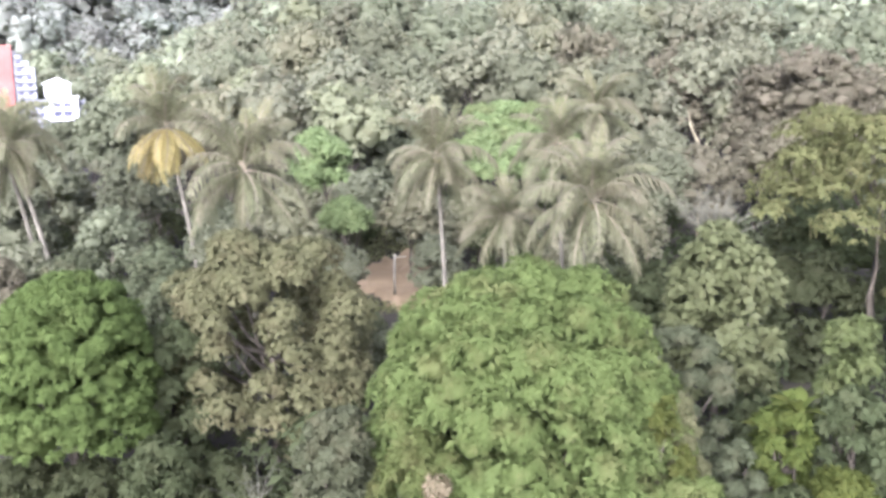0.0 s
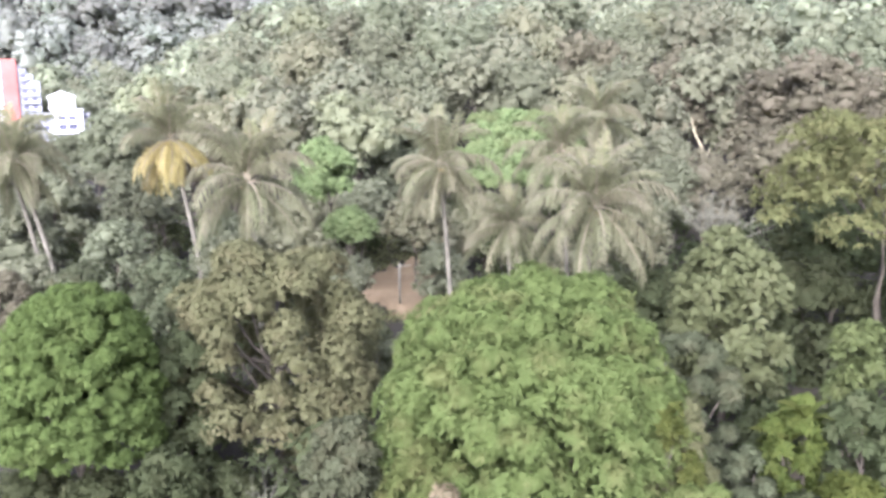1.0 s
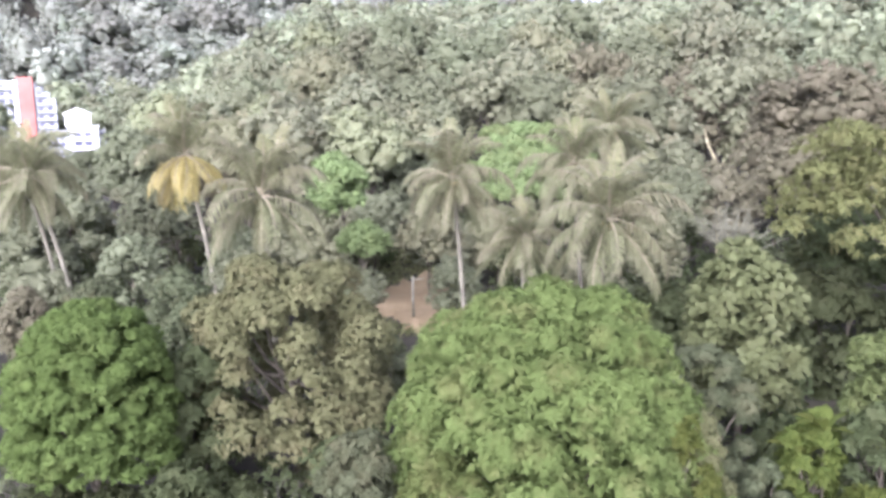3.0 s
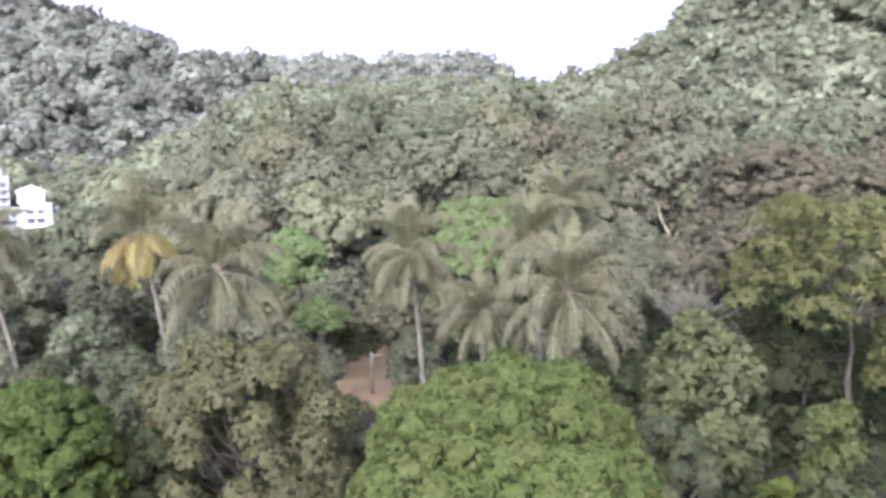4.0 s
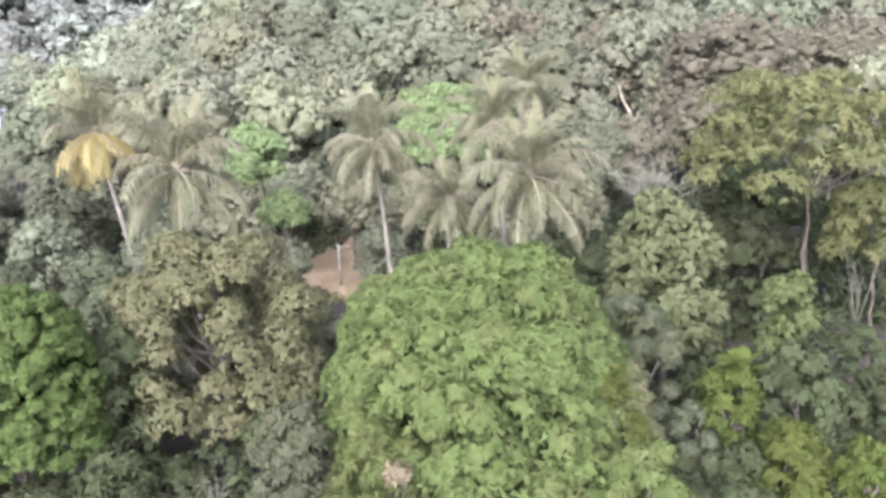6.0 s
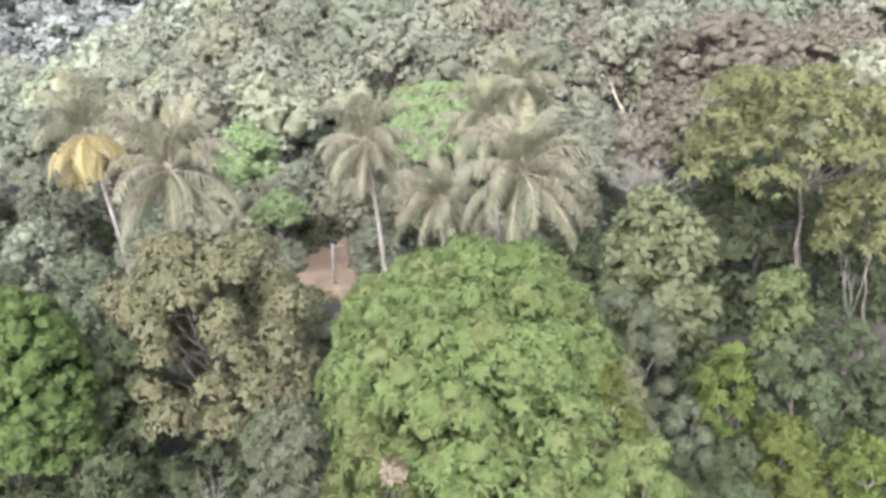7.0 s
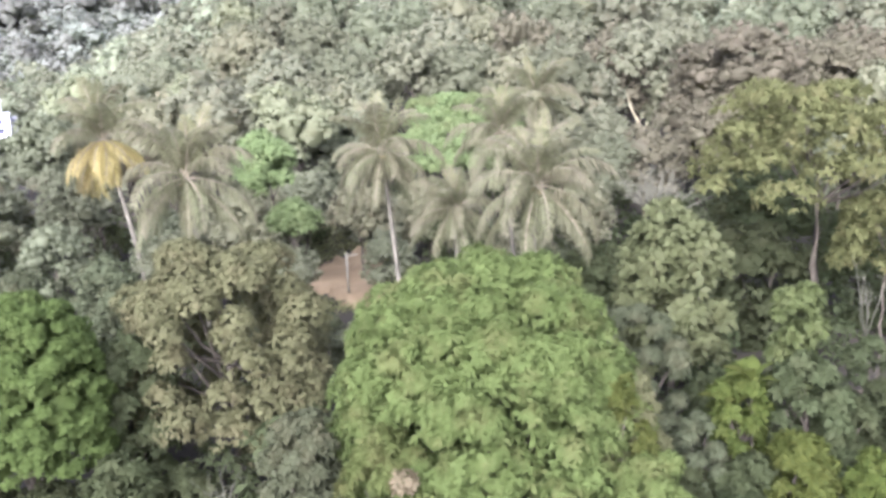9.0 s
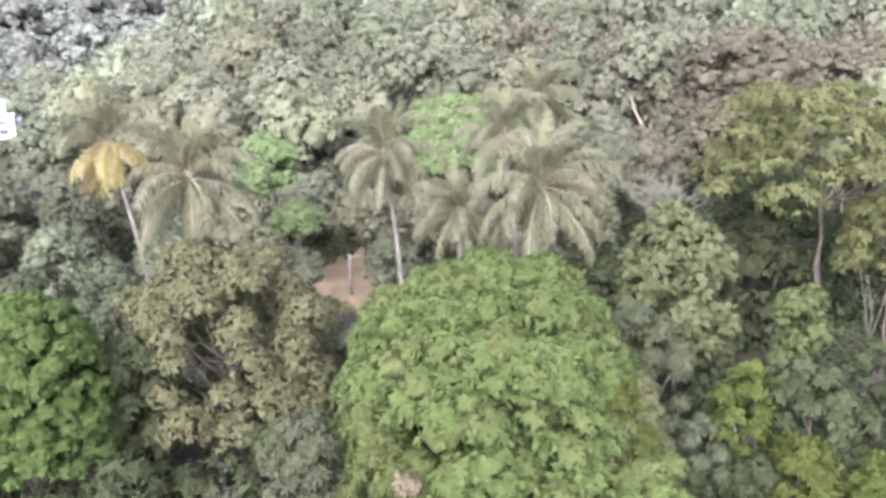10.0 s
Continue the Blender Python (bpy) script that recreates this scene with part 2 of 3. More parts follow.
def sprays(rng, lobes, radii, n, small=0.36, low=-0.45):
    """Small clumps over the outside of every lobe, with none buried in a neighbour."""
    ways = np.concatenate([ball_ways(rng, n, low) for _ in lobes])
    of = np.repeat(np.arange(len(lobes)), n)
    where = lobes[of] + ways * radii[of][:, None] * (0.74 + 0.22 * rng.random((len(of), 1))) * (1, 1, 0.85)
    free = np.ones(len(where), bool)
    for c, r in zip(lobes, radii):
        free &= ((where - c) ** 2).sum(1) > (0.52 * r) ** 2
    size = radii[of] * small * rng.uniform(0.75, 1.3, len(of))
    return np.concatenate([where[free], lobes]), np.concatenate([size[free], radii * 1.04])


def trunk_tubes(rng, height, girth, lobes, limbs, lean=0.0, fork=3):
    """A trunk from the origin and limbs that bend out into the crown."""
    top = np.array((lean * height, 0.0, height))
    line = [top * s + np.array((rng.normal() * 0.12, rng.normal() * 0.12, 0)) * (0.2 < s) for s in np.linspace(0, 1, 7)]
    tubes = [tube(line, [girth * (1.25 if i == 0 else 1 - 0.55 * i / 6) for i in range(7)], 9)]
    for i in rng.permutation(len(lobes))[:limbs]:
        start = line[int(rng.integers(fork, 7))]
        end = start + (lobes[i] - start) * 0.8
        mid = (start + end) / 2 + np.array((0, 0, -0.1 * np.linalg.norm(end - start))) + rng.normal(size=3) * 0.15
        tubes.append(tube([start, mid, end], [girth * 0.4, girth * 0.26, girth * 0.09], 6))
    return tubes


def knob_shape():
    bm = bmesh.new()
    bmesh.ops.create_icosphere(bm, subdivisions=1, radius=1.0)
    points = np.array([v.co[:] for v in bm.verts])
    sides = np.array([[v.index for v in f.verts] for f in bm.faces])
    bm.free()
    return points, sides


KNOB, KNOB_SIDES = knob_shape()


def knobs(rng, places, radii, fill, flat=0.85, bumpy=0.24):
    """Dense inner foliage: one knobbly clump in each lobe, fill of its size."""
    verts, ways, tris = [], [], []
    middle = places.mean(0)
    for c, r in zip(places, radii):
        tris.append(KNOB_SIDES + len(KNOB) * len(verts))
        verts.append(c + KNOB * r * fill * (1 + bumpy * rng.normal(size=(len(KNOB), 1))) * (1, 1, flat))
        ways.append(KNOB + 0.6 * unit(c - middle) + 0.4 * rng.normal(size=(len(KNOB), 3)))
    return np.concatenate(verts), unit(np.concatenate(ways)), np.concatenate(tris)


def tree(name, label, x, y, top, a, b, leaf, count, size, seed, lobes=50, lobe=0.28, low=-0.35, width=0.4, per=6,
         flat=0.8, limbs=9, girth=0.22, spread=0.35, droop=0.25, lean=0.0, bark="bark", squash=1.0, boxy=2.0, uneven=0.24, fork=3, core=0, solid=0.0, tiers=0, group="", category="tree"):
    """A broad-leaved tree whose crown's top stands at the height top, half a wide and b from its middle to its top."""
    rng = np.random.default_rng(seed)
    base = height_at(x, y)
    root = tagged(new(name), label, category, group)
    root.location = (x, y, base)
    middle = top - base - b
    places, radii = dome(rng, (lean * middle, 0, middle), a, b, lobes, lobe, low, boxy, uneven, core > 0)
    places[:, 1] *= squash
    v, f = joined(trunk_tubes(rng, max(middle * 0.95, 0.6), girth, places, limbs, lean, fork))
    child("trunk", mesh_of("trunk", v, f, M[bark], True), root)
    if tiers:
        places, radii = sprays(rng, places, radii, tiers)
    quads, ways = crown_quads(rng, places, radii, count, size, width, per, -0.5, flat, spread, droop)
    if core:
        inner, inner_radii = dome(rng, (lean * middle, 0, middle), a * 0.9, b * 0.9, 110, 0.24, low, boxy, 0.06, True)
        more, more_ways = crown_quads(rng, inner, inner_radii, core, size * 1.4, width * 1.3, 6, -0.8)
        quads, ways = np.concatenate([quads, more]), np.concatenate([ways, more_ways])
    if solid:
        if core:
            places, radii = np.concatenate([places, inner]), np.concatenate([radii, inner_radii * 0.95])
        verts, knob_ways, tris = knobs(rng, places, radii, solid, flat)
        quads, curl = curled((quads, ways), 0.6 if tiers else 0.4)
        corners = np.arange(4 * len(quads)).reshape(-1, 4) + len(verts)
        me = mixed_of("crown", np.concatenate([verts, quads.reshape(-1, 3)]), np.concatenate([knob_ways, np.repeat(curl, 4, 0)]), tris, corners, M[leaf])
    else:
        me = quads_of("crown", (quads, ways), M[leaf])
    child("crown", me, root)
    return root


# ---- the lie of the land ----
def smooth(t):
    t = np.clip(t, 0.0, 1.0)
    return t * t * (3 - 2 * t)


def height_at(x, y):
    """The ground's height: flat below the camera, a slope ahead, a ridge to the east, a low valley and a far range to the west."""
    x, y = np.asarray(x, float), np.asarray(y, float)
    run = np.maximum(y - 82, 0)
    slope = np.where(run < 90, 0.2 * run, 18 + 0.105 * (run - 90))
    slope = np.where(y > 430, slope[()] - 0.35 * (y - 430), slope)
    lie = x / np.maximum(y, 20)
    hill = slope * smooth((lie + 0.42) / 0.3)
    east = 72 * smooth((x - 64) / 115) * smooth((y - 95) / 150) * (1 - smooth((y - 330) / 300))
    far = (93 + 80 * smooth((-0.15 - lie) / 0.42)) * smooth((y - 380) / 420) * (1 - 0.6 * smooth((y - 850) / 500))
    rough = 1.3 * np.sin(x * 0.051 + 1.0) * np.sin(y * 0.043) * smooth((y - 90) / 60)
    out = np.maximum(hill + east, far) + rough
    return float(out) if out.ndim == 0 else out


def build_ground():
    ys = np.concatenate([np.arange(-200, 40, 20), np.arange(40, 130, 3.0), np.arange(130, 480, 10), np.arange(480, 1100, 30), (1250, 1500, 2000, 3000, 4500)])
    xs = np.concatenate([(-4500, -3000, -2000, -1400), np.arange(-1000, -200, 40), np.arange(-200, -60, 10), np.arange(-60, 60, 3.0), np.arange(60, 260, 10), np.arange(260, 1000, 40), (1400, 2000, 3000, 4500)])
    gx, gy = np.meshgrid(xs, ys)
    gz = height_at(gx, gy)
    near = (np.abs(gx) < 60) & (gy < 130) & (gy > 30)
    gz = gz + np.where(near, 0.15 * np.sin(gx * 1.7) * np.cos(gy * 1.3), 0)
    verts = np.stack([gx, gy, gz], -1).reshape(-1, 3).tolist()
    w = len(xs)
    faces = [(j * w + i, j * w + i + 1, (j + 1) * w + i + 1, (j + 1) * w + i) for j in range(len(ys) - 1) for i in range(w - 1)]
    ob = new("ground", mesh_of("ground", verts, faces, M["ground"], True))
    tagged(ob, "dark leaf-strewn forest floor rising into hills", "ground", kind="structure")


build_ground()
# ---- the trees close below the camera ----
tree("mango_tree", "large domed mango tree with dense fresh green leaves", 2.84, 28.00, 11.04, 5.48, 6.6, "mango", 110000, 0.26, 1, core=16000, solid=0.58,
     lobes=330, lobe=0.135, low=-0.9, boxy=2.35, uneven=0.1, width=0.27, per=8, limbs=9, girth=0.35, spread=0.25, droop=0.45)
tree("mango_sapling", "fresh green young mango below the large one", -0.75, 24.3, 6.55, 1.7, 2.8, "mango", 14000, 0.25, 31,
     lobes=60, lobe=0.22, low=-0.8, uneven=0.15, width=0.28, per=8, limbs=6, girth=0.1, droop=0.4, solid=0.6)
tree("rain_tree", "broad fine-leaved tree with deep green rounded crown", -14.10, 31.00, 10.18, 3.28, 5.2, "green", 64000, 0.145, 2, core=14000, solid=0.78,
     lobes=240, lobe=0.12, low=-0.22, boxy=2.3, uneven=0.07, width=0.45, per=7, limbs=12, girth=0.3)
tree("olive_tree", "half-bare tree with olive-brown leaves and visible limbs", -7.53, 36.00, 10.81, 4.88, 5.4, "brown", 44000, 0.25, 3, solid=0.42,
     lobes=84, lobe=0.2, low=-0.7, width=0.45, per=6, limbs=13, girth=0.28, spread=0.3)
tree("dark_tree", "dark blue-green tree growing between two larger trees", -10.99, 33.00, 8.20, 1.85, 4.2, "under", 13000, 0.28, 4, lobes=36, lobe=0.3, low=-0.7, solid=0.7)
tree("grey_tree", "grey-green bushy tree beside the mango tree", -3.52, 26.00, 6.94, 1.46, 2.6, "grey", 9000, 0.26, 5, lobes=30, lobe=0.28, low=-0.7, solid=0.7)
tree("teak_tree", "tall teak tree with large pale upturned leaves", 12.75, 38.00, 10.81, 2.81, 4.6, "teak", 9000, 0.46, 6, lobes=42, lobe=0.26, low=-0.8, width=0.6, per=5, spread=0.6, droop=0.1)
tree("olive_tree", "grey-olive tree beside the mango tree", 9.33, 31.00, 8.84, 1.95, 4.6, "grey", 30000, 0.15, 7, lobes=46, lobe=0.24, low=-0.8, solid=0.7)
tree("olive_tree", "dusty olive tree overgrown with yellow-green creeper", 7.24, 26.00, 7.74, 1.46, 3.2, "brown", 16000, 0.15, 8, lobes=30, lobe=0.26, low=-0.8, solid=0.6)
tree("creeper", "yellow-green creeper on an olive tree", 6.75, 24.60, 7.79, 0.46, 0.9, "lime", 900, 0.2, 9, lobes=8, lobe=0.4, low=-0.9, limbs=2, girth=0.04, category="creeper")
tree("creeper", "yellow-green creeper on an olive tree", 7.34, 24.20, 6.59, 0.42, 1.2, "lime", 1100, 0.2, 10, lobes=8, lobe=0.4, low=-0.9, limbs=2, girth=0.04, category="creeper")
tree("leafy_tree", "slender young tree with broad pale green leaves", 14.40, 29.00, 9.45, 0.92, 2.8, "pale", 4600, 0.34, 11, lobes=22, lobe=0.34, low=-0.9, width=0.6, per=5, limbs=10, girth=0.14)
tree("leafy_tree", "young tree with dull green broad leaves", 14.39, 28.00, 7.28, 1.39, 3.2, "under", 7000, 0.3, 12, lobes=26, lobe=0.3, low=-0.9, width=0.55, per=5)
tree("bright_shrub", "bright green leafy shrub in the understory", 12.60, 29.50, 6.24, 1.21, 2.6, "lime", 4600, 0.3, 13, lobes=20, lobe=0.32, low=-0.9, category="shrub", solid=0.7)
tree("bright_shrub", "bright green leafy shrub in the understory", 13.28, 26.00, 4.83, 1.38, 2.0, "lime", 5000, 0.28, 14, lobes=24, lobe=0.32, low=-0.9, category="shrub", solid=0.7)
tree("bright_shrub", "bright yellow-green shrub in the understory", 15.25, 25.00, 4.41, 0.91, 1.6, "lime", 3000, 0.28, 15, lobes=16, lobe=0.34, low=-0.9, category="shrub", solid=0.7)
tree("bright_shrub", "fresh green sapling below the mango tree", 7.31, 23.50, 5.75, 1.3, 2.0, "mango", 7000, 0.25, 16, lobes=20, lobe=0.3, low=-0.9, category="shrub", solid=0.7)
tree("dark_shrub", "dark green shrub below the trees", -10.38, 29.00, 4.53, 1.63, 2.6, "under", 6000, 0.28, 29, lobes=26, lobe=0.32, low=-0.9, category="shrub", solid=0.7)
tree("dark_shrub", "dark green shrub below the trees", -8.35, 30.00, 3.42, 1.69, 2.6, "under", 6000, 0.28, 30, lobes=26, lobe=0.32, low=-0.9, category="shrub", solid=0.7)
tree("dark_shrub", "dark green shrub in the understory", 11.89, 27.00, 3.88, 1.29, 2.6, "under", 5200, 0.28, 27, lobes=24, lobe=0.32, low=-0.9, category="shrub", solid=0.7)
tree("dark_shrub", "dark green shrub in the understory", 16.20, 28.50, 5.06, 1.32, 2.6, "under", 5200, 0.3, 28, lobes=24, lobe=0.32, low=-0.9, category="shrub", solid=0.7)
tree("olive_tree", "dusty tree with pale drying leaves", 10.45, 28.00, 4.95, 1.11, 2.6, "grey", 8000, 0.18, 17, lobes=22, lobe=0.3, low=-0.9)
tree("yellow_tree", "tall wide-spreading tree with yellow-green crown", 24.24, 47.00, 15.45, 7.02, 4.6, "yellow", 22000, 0.32, 18,
     lobes=64, lobe=0.2, low=-0.15, flat=0.5, limbs=11, girth=0.27, fork=5, uneven=0.5)
tree("yellow_tree", "tall slender tree with yellow-green leaves", 26.70, 44.00, 9.97, 3.20, 3.6, "yellow", 9000, 0.3, 19, lobes=36, lobe=0.24, low=-0.3, limbs=10, girth=0.12, fork=5)
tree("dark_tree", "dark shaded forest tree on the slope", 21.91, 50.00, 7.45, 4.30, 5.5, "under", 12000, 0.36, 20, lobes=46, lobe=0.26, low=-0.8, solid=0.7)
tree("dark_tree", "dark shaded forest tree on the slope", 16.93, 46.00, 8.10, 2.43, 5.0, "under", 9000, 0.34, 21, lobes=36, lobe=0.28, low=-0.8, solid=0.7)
# Wears the understory leaf, with shade in its colour, not the rusty one.
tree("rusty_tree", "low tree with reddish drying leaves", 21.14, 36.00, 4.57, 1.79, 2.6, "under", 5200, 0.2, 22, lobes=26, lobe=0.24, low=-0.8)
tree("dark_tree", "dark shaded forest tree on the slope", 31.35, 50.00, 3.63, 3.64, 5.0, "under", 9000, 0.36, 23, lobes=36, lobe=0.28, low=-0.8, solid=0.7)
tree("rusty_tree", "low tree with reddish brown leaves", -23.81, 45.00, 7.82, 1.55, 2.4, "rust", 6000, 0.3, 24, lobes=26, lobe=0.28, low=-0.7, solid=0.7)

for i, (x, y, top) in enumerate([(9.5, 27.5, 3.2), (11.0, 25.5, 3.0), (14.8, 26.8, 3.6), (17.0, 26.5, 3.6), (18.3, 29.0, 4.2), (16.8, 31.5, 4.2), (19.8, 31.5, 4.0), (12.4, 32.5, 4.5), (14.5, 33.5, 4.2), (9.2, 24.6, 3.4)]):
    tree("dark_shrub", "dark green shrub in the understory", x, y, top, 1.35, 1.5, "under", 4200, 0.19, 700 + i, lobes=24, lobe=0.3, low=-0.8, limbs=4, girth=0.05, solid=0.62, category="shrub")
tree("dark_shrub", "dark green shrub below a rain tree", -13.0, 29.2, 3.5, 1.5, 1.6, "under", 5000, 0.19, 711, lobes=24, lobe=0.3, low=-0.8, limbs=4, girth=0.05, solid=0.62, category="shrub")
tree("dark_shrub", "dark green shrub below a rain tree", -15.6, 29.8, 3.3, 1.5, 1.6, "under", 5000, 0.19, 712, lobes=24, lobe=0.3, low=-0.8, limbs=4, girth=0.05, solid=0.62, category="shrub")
tree("withered_branch", "withered pale tan leaves on a broken branch", -0.18, 22.90, 5.93, 0.39, 0.45, "withered", 380, 0.2, 26, lobes=7, lobe=0.4, low=-0.9, limbs=2, girth=0.03, category="branch")


def banana(x, y, top, seed):
    """A young banana plant: a short stem and broad arching leaves."""
    rng = np.random.default_rng(seed)
    root = tagged(new("banana_plant"), "young banana plant with broad light green leaves", "plant")
    base = height_at(x, y)
    root.location = (x, y, base)
    h = top - base - 1.3
    v, f = tube([(0, 0, 0), (0.03, 0, h * 0.5), (0, 0, h)], [0.09, 0.07, 0.045], 9)
    child("stem", mesh_of("stem", v, f, M["bark"], True), root)
    for k in range(7):
        verts, faces, n = [], [], 9
        for i in range(n):
            t = i / (n - 1)
            wide = 0.26 * math.sin(min(math.pi, 0.25 + t * 2.9)) ** 0.8
            out, up = 1.3 * t, 1.5 * t - 1.25 * t * t
            verts += [(out, -wide, up - 0.1 * wide), (out, 0, up + 0.03), (out, wide, up - 0.1 * wide)]
        for i in range(n - 1):
            for j in (0, 1):
                a = 3 * i + j
                faces.append((a, a + 3, a + 4, a + 1))
        child("leaf", mesh_of("leaf", verts, faces, M["lime"], True), root, "", pose(0, 0, h, rng.normal() * 8, -rng.random() * 35, 51 * k + rng.normal() * 15))


banana(12.76, 29.00, 6.48, 41)
banana(12.18, 29.50, 5.44, 42)

# ---- trees round the palms and the clearing ----
def slope_tree(name, label, leaf, x, y, top, a, b, seed):
    """A tree at middle distance; its leaves grow coarser with the distance."""
    tree(name, label, x, y, top, a, b, leaf, int(3200 + 170 * a * b), 0.0019 * y + 0.11, seed, lobes=int(9 + a * 3.5), lobe=0.36 * (3 / max(a, 2.6)) ** 0.4, low=-0.4, per=5,
         limbs=4, girth=0.17, solid=0.6, uneven=0.2, tiers=10)


slope_tree("dark_tree", "blue-green tree in the valley", "teal", -21.76, 55.00, 9.63, 2.25, 3.5, 100)
slope_tree("dark_tree", "rounded blue-green tree in the valley", "grey", -20.11, 46.00, 8.09, 2.13, 3.0, 101)
slope_tree("dark_tree", "rounded dark green tree", "grey", -15.04, 44.00, 9.08, 2.09, 3.4, 102)
slope_tree("dark_tree", "tall blue-green tree near the houses", "teal", -40.57, 105.00, 15.79, 4.30, 6.0, 103)
slope_tree("dark_tree", "blue-green tree in the valley", "dark", -37.29, 80.00, 11.68, 3.70, 5.0, 104)
slope_tree("dark_tree", "blue-green tree in the valley", "teal", -27.37, 75.00, 11.28, 2.98, 4.5, 105)
slope_tree("dark_tree", "dark domed tree above the clearing", "dark", -8.69, 104.00, 17.79, 5.84, 7.5, 106)
slope_tree("dark_tree", "dark tree behind the clearing", "teal", -8.68, 92.00, 12.38, 4.56, 5.0, 107)
slope_tree("bright_tree", "fresh green tree on the slope", "bright_vine", -13.22, 90.00, 12.31, 3.27, 4.0, 108)
slope_tree("bright_tree", "fresh green tree on the slope", "bright_vine", -11.60, 84.00, 9.21, 2.78, 3.5, 109)
slope_tree("olive_tree", "olive tree behind the clearing", "olive", -2.75, 72.00, 8.17, 2.95, 2.4, 110)
slope_tree("olive_tree", "olive tree behind the clearing", "slope_grey", -1.40, 88.00, 6.50, 3.61, 5.0, 111)
slope_tree("dark_tree", "blue-green tree in the valley", "teal", -33.48, 66.00, 9.13, 3.27, 5.0, 112)
slope_tree("dark_tree", "blue-green tree in the valley", "dark", -41.88, 75.00, 9.55, 3.72, 5.0, 113)
slope_tree("dark_tree", "rounded dark green tree", "dark", -26.69, 52.00, 7.64, 2.41, 4.0, 114)
slope_tree("olive_tree", "rounded olive tree in the valley", "olive", -37.90, 85.00, 8.55, 3.48, 5.0, 115)
slope_tree("dark_tree", "dark bushy tree beside the clearing", "teal", -0.39, 64.00, 5.48, 2.28, 2.6, 116)
slope_tree("olive_tree", "olive tree below the palms", "olive", -11.93, 68.00, 8.66, 3.60, 3.4, 117)
slope_tree("bright_tree", "fresh green bush above the clearing", "fresh", -10.33, 82.00, 5.46, 2.82, 2.2, 118)
slope_tree("bright_bush", "low fresh green bush behind the clearing", "fresh", -5.37, 90.00, 1.29, 2.86, 1.2, 119)
slope_tree("bright_bush", "low fresh green bush behind the clearing", "olive", -3.02, 92.00, 1.38, 3.04, 1.6, 120)
slope_tree("bright_bush", "low fresh green bush behind the clearing", "olive", -10.73, 92.00, 1.38, 3.04, 1.8, 121)
slope_tree("bright_bush", "low fresh green bush beside the clearing", "fresh", -7.81, 88.00, 0.68, 2.62, 1.0, 122)
slope_tree("dark_tree", "dark tree at the clearing's edge", "dark", -7.42, 60.00, 5.99, 2.06, 2.8, 123)
slope_tree("olive_tree", "domed olive-green tree on the slope", "olive", 7.26, 120.00, 21.93, 3.81, 6.0, 124)
slope_tree("leafy_tree", "fresh green creeper-covered tree between the palms", "bright_vine", -9.41, 68.00, 13.48, 2.34, 3.4, 150)
slope_tree("leafy_tree", "low fresh green bush above the clearing", "bright_vine", -7.09, 60.00, 8.95, 1.79, 1.6, 151)
slope_tree("dark_tree", "blue-green tree beside the palms", "teal", 18.76, 72.00, 11.98, 2.95, 4.5, 125)
slope_tree("rusty_tree", "large reddish-brown crowned forest tree", "rust", 35.81, 86.00, 19.99, 7.28, 6.0, 126)
slope_tree("rusty_tree", "brownish forest tree behind the palms", "rust", 28.28, 108.00, 20.56, 7.50, 7.0, 127)
slope_tree("rusty_tree", "brownish tree round a bleached snag", "rust", 22.25, 72.00, 12.21, 3.05, 4.5, 128)
slope_tree("rusty_tree", "brownish forest tree on the slope", "rust", 31.67, 80.00, 14.28, 4.50, 5.0, 129)
slope_tree("dark_tree", "dark tree growing behind the teak", "under", 26.19, 62.00, 9.60, 2.87, 5.0, 130)
slope_tree("olive_tree", "olive tree between the palms", "olive", 14.25, 62.00, 9.60, 2.25, 4.0, 131)
slope_tree("dark_tree", "dark tree behind the mango tree", "under", 11.52, 48.00, 7.37, 2.38, 3.6, 132)
slope_tree("olive_tree", "olive tree behind the palms", "olive", 10.02, 66.00, 5.12, 3.49, 4.0, 133)
slope_tree("olive_tree", "olive tree behind the palms", "olive", 3.51, 80.00, 7.46, 3.17, 4.0, 134)
slope_tree("dark_tree", "dark tree growing in the understory", "teal", -2.53, 44.00, 4.80, 1.31, 2.6, 135)
slope_tree("dark_tree", "blue-green tree growing below the palms", "teal", -17.00, 64.00, 8.51, 2.96, 4.0, 136)
slope_tree("olive_tree", "pale green tree on the slope", "fresh", -27.01, 125.00, 19.14, 5.79, 6.0, 137)
slope_tree("olive_tree", "olive tree on the slope", "olive", -25.35, 100.00, 14.89, 3.97, 5.0, 138)
slope_tree("dark_tree", "tall blue-green tree before the houses", "teal", -66.16, 150.00, 10.64, 4.96, 5.0, 139)
slope_tree("dark_tree", "dark green tree before the houses", "dark", -79.82, 165.00, 9.68, 5.02, 5.0, 140)

slope_tree("dark_tree", "dark green tree behind the clearing", "dark", -8.1, 79.00, 9.4, 3.0, 3.6, 152)
slope_tree("olive_tree", "olive tree above the clearing", "olive", -9.9, 75.00, 7.9, 2.6, 2.8, 153)
slope_tree("dark_tree", "dark rounded tree below the palms", "teal", -14.6, 57.00, 7.6, 2.6, 3.0, 154)

slope_tree("dark_tree", "dark green tree behind a yellow-green one", "teal", 33.6, 62.00, 12.2, 4.2, 4.0, 155)
slope_tree("dark_tree", "dark green tree behind a yellow-green one", "under", 27.2, 59.00, 9.6, 3.2, 4.0, 156)
slope_tree("dark_tree", "dark green tree behind a yellow-green one", "under", 30.2, 53.00, 7.4, 2.8, 3.6, 157)

slope_tree("rusty_tree", "brownish forest tree beside a larger one", "rust", 37.6, 97.00, 18.6, 5.0, 5.0, 159)
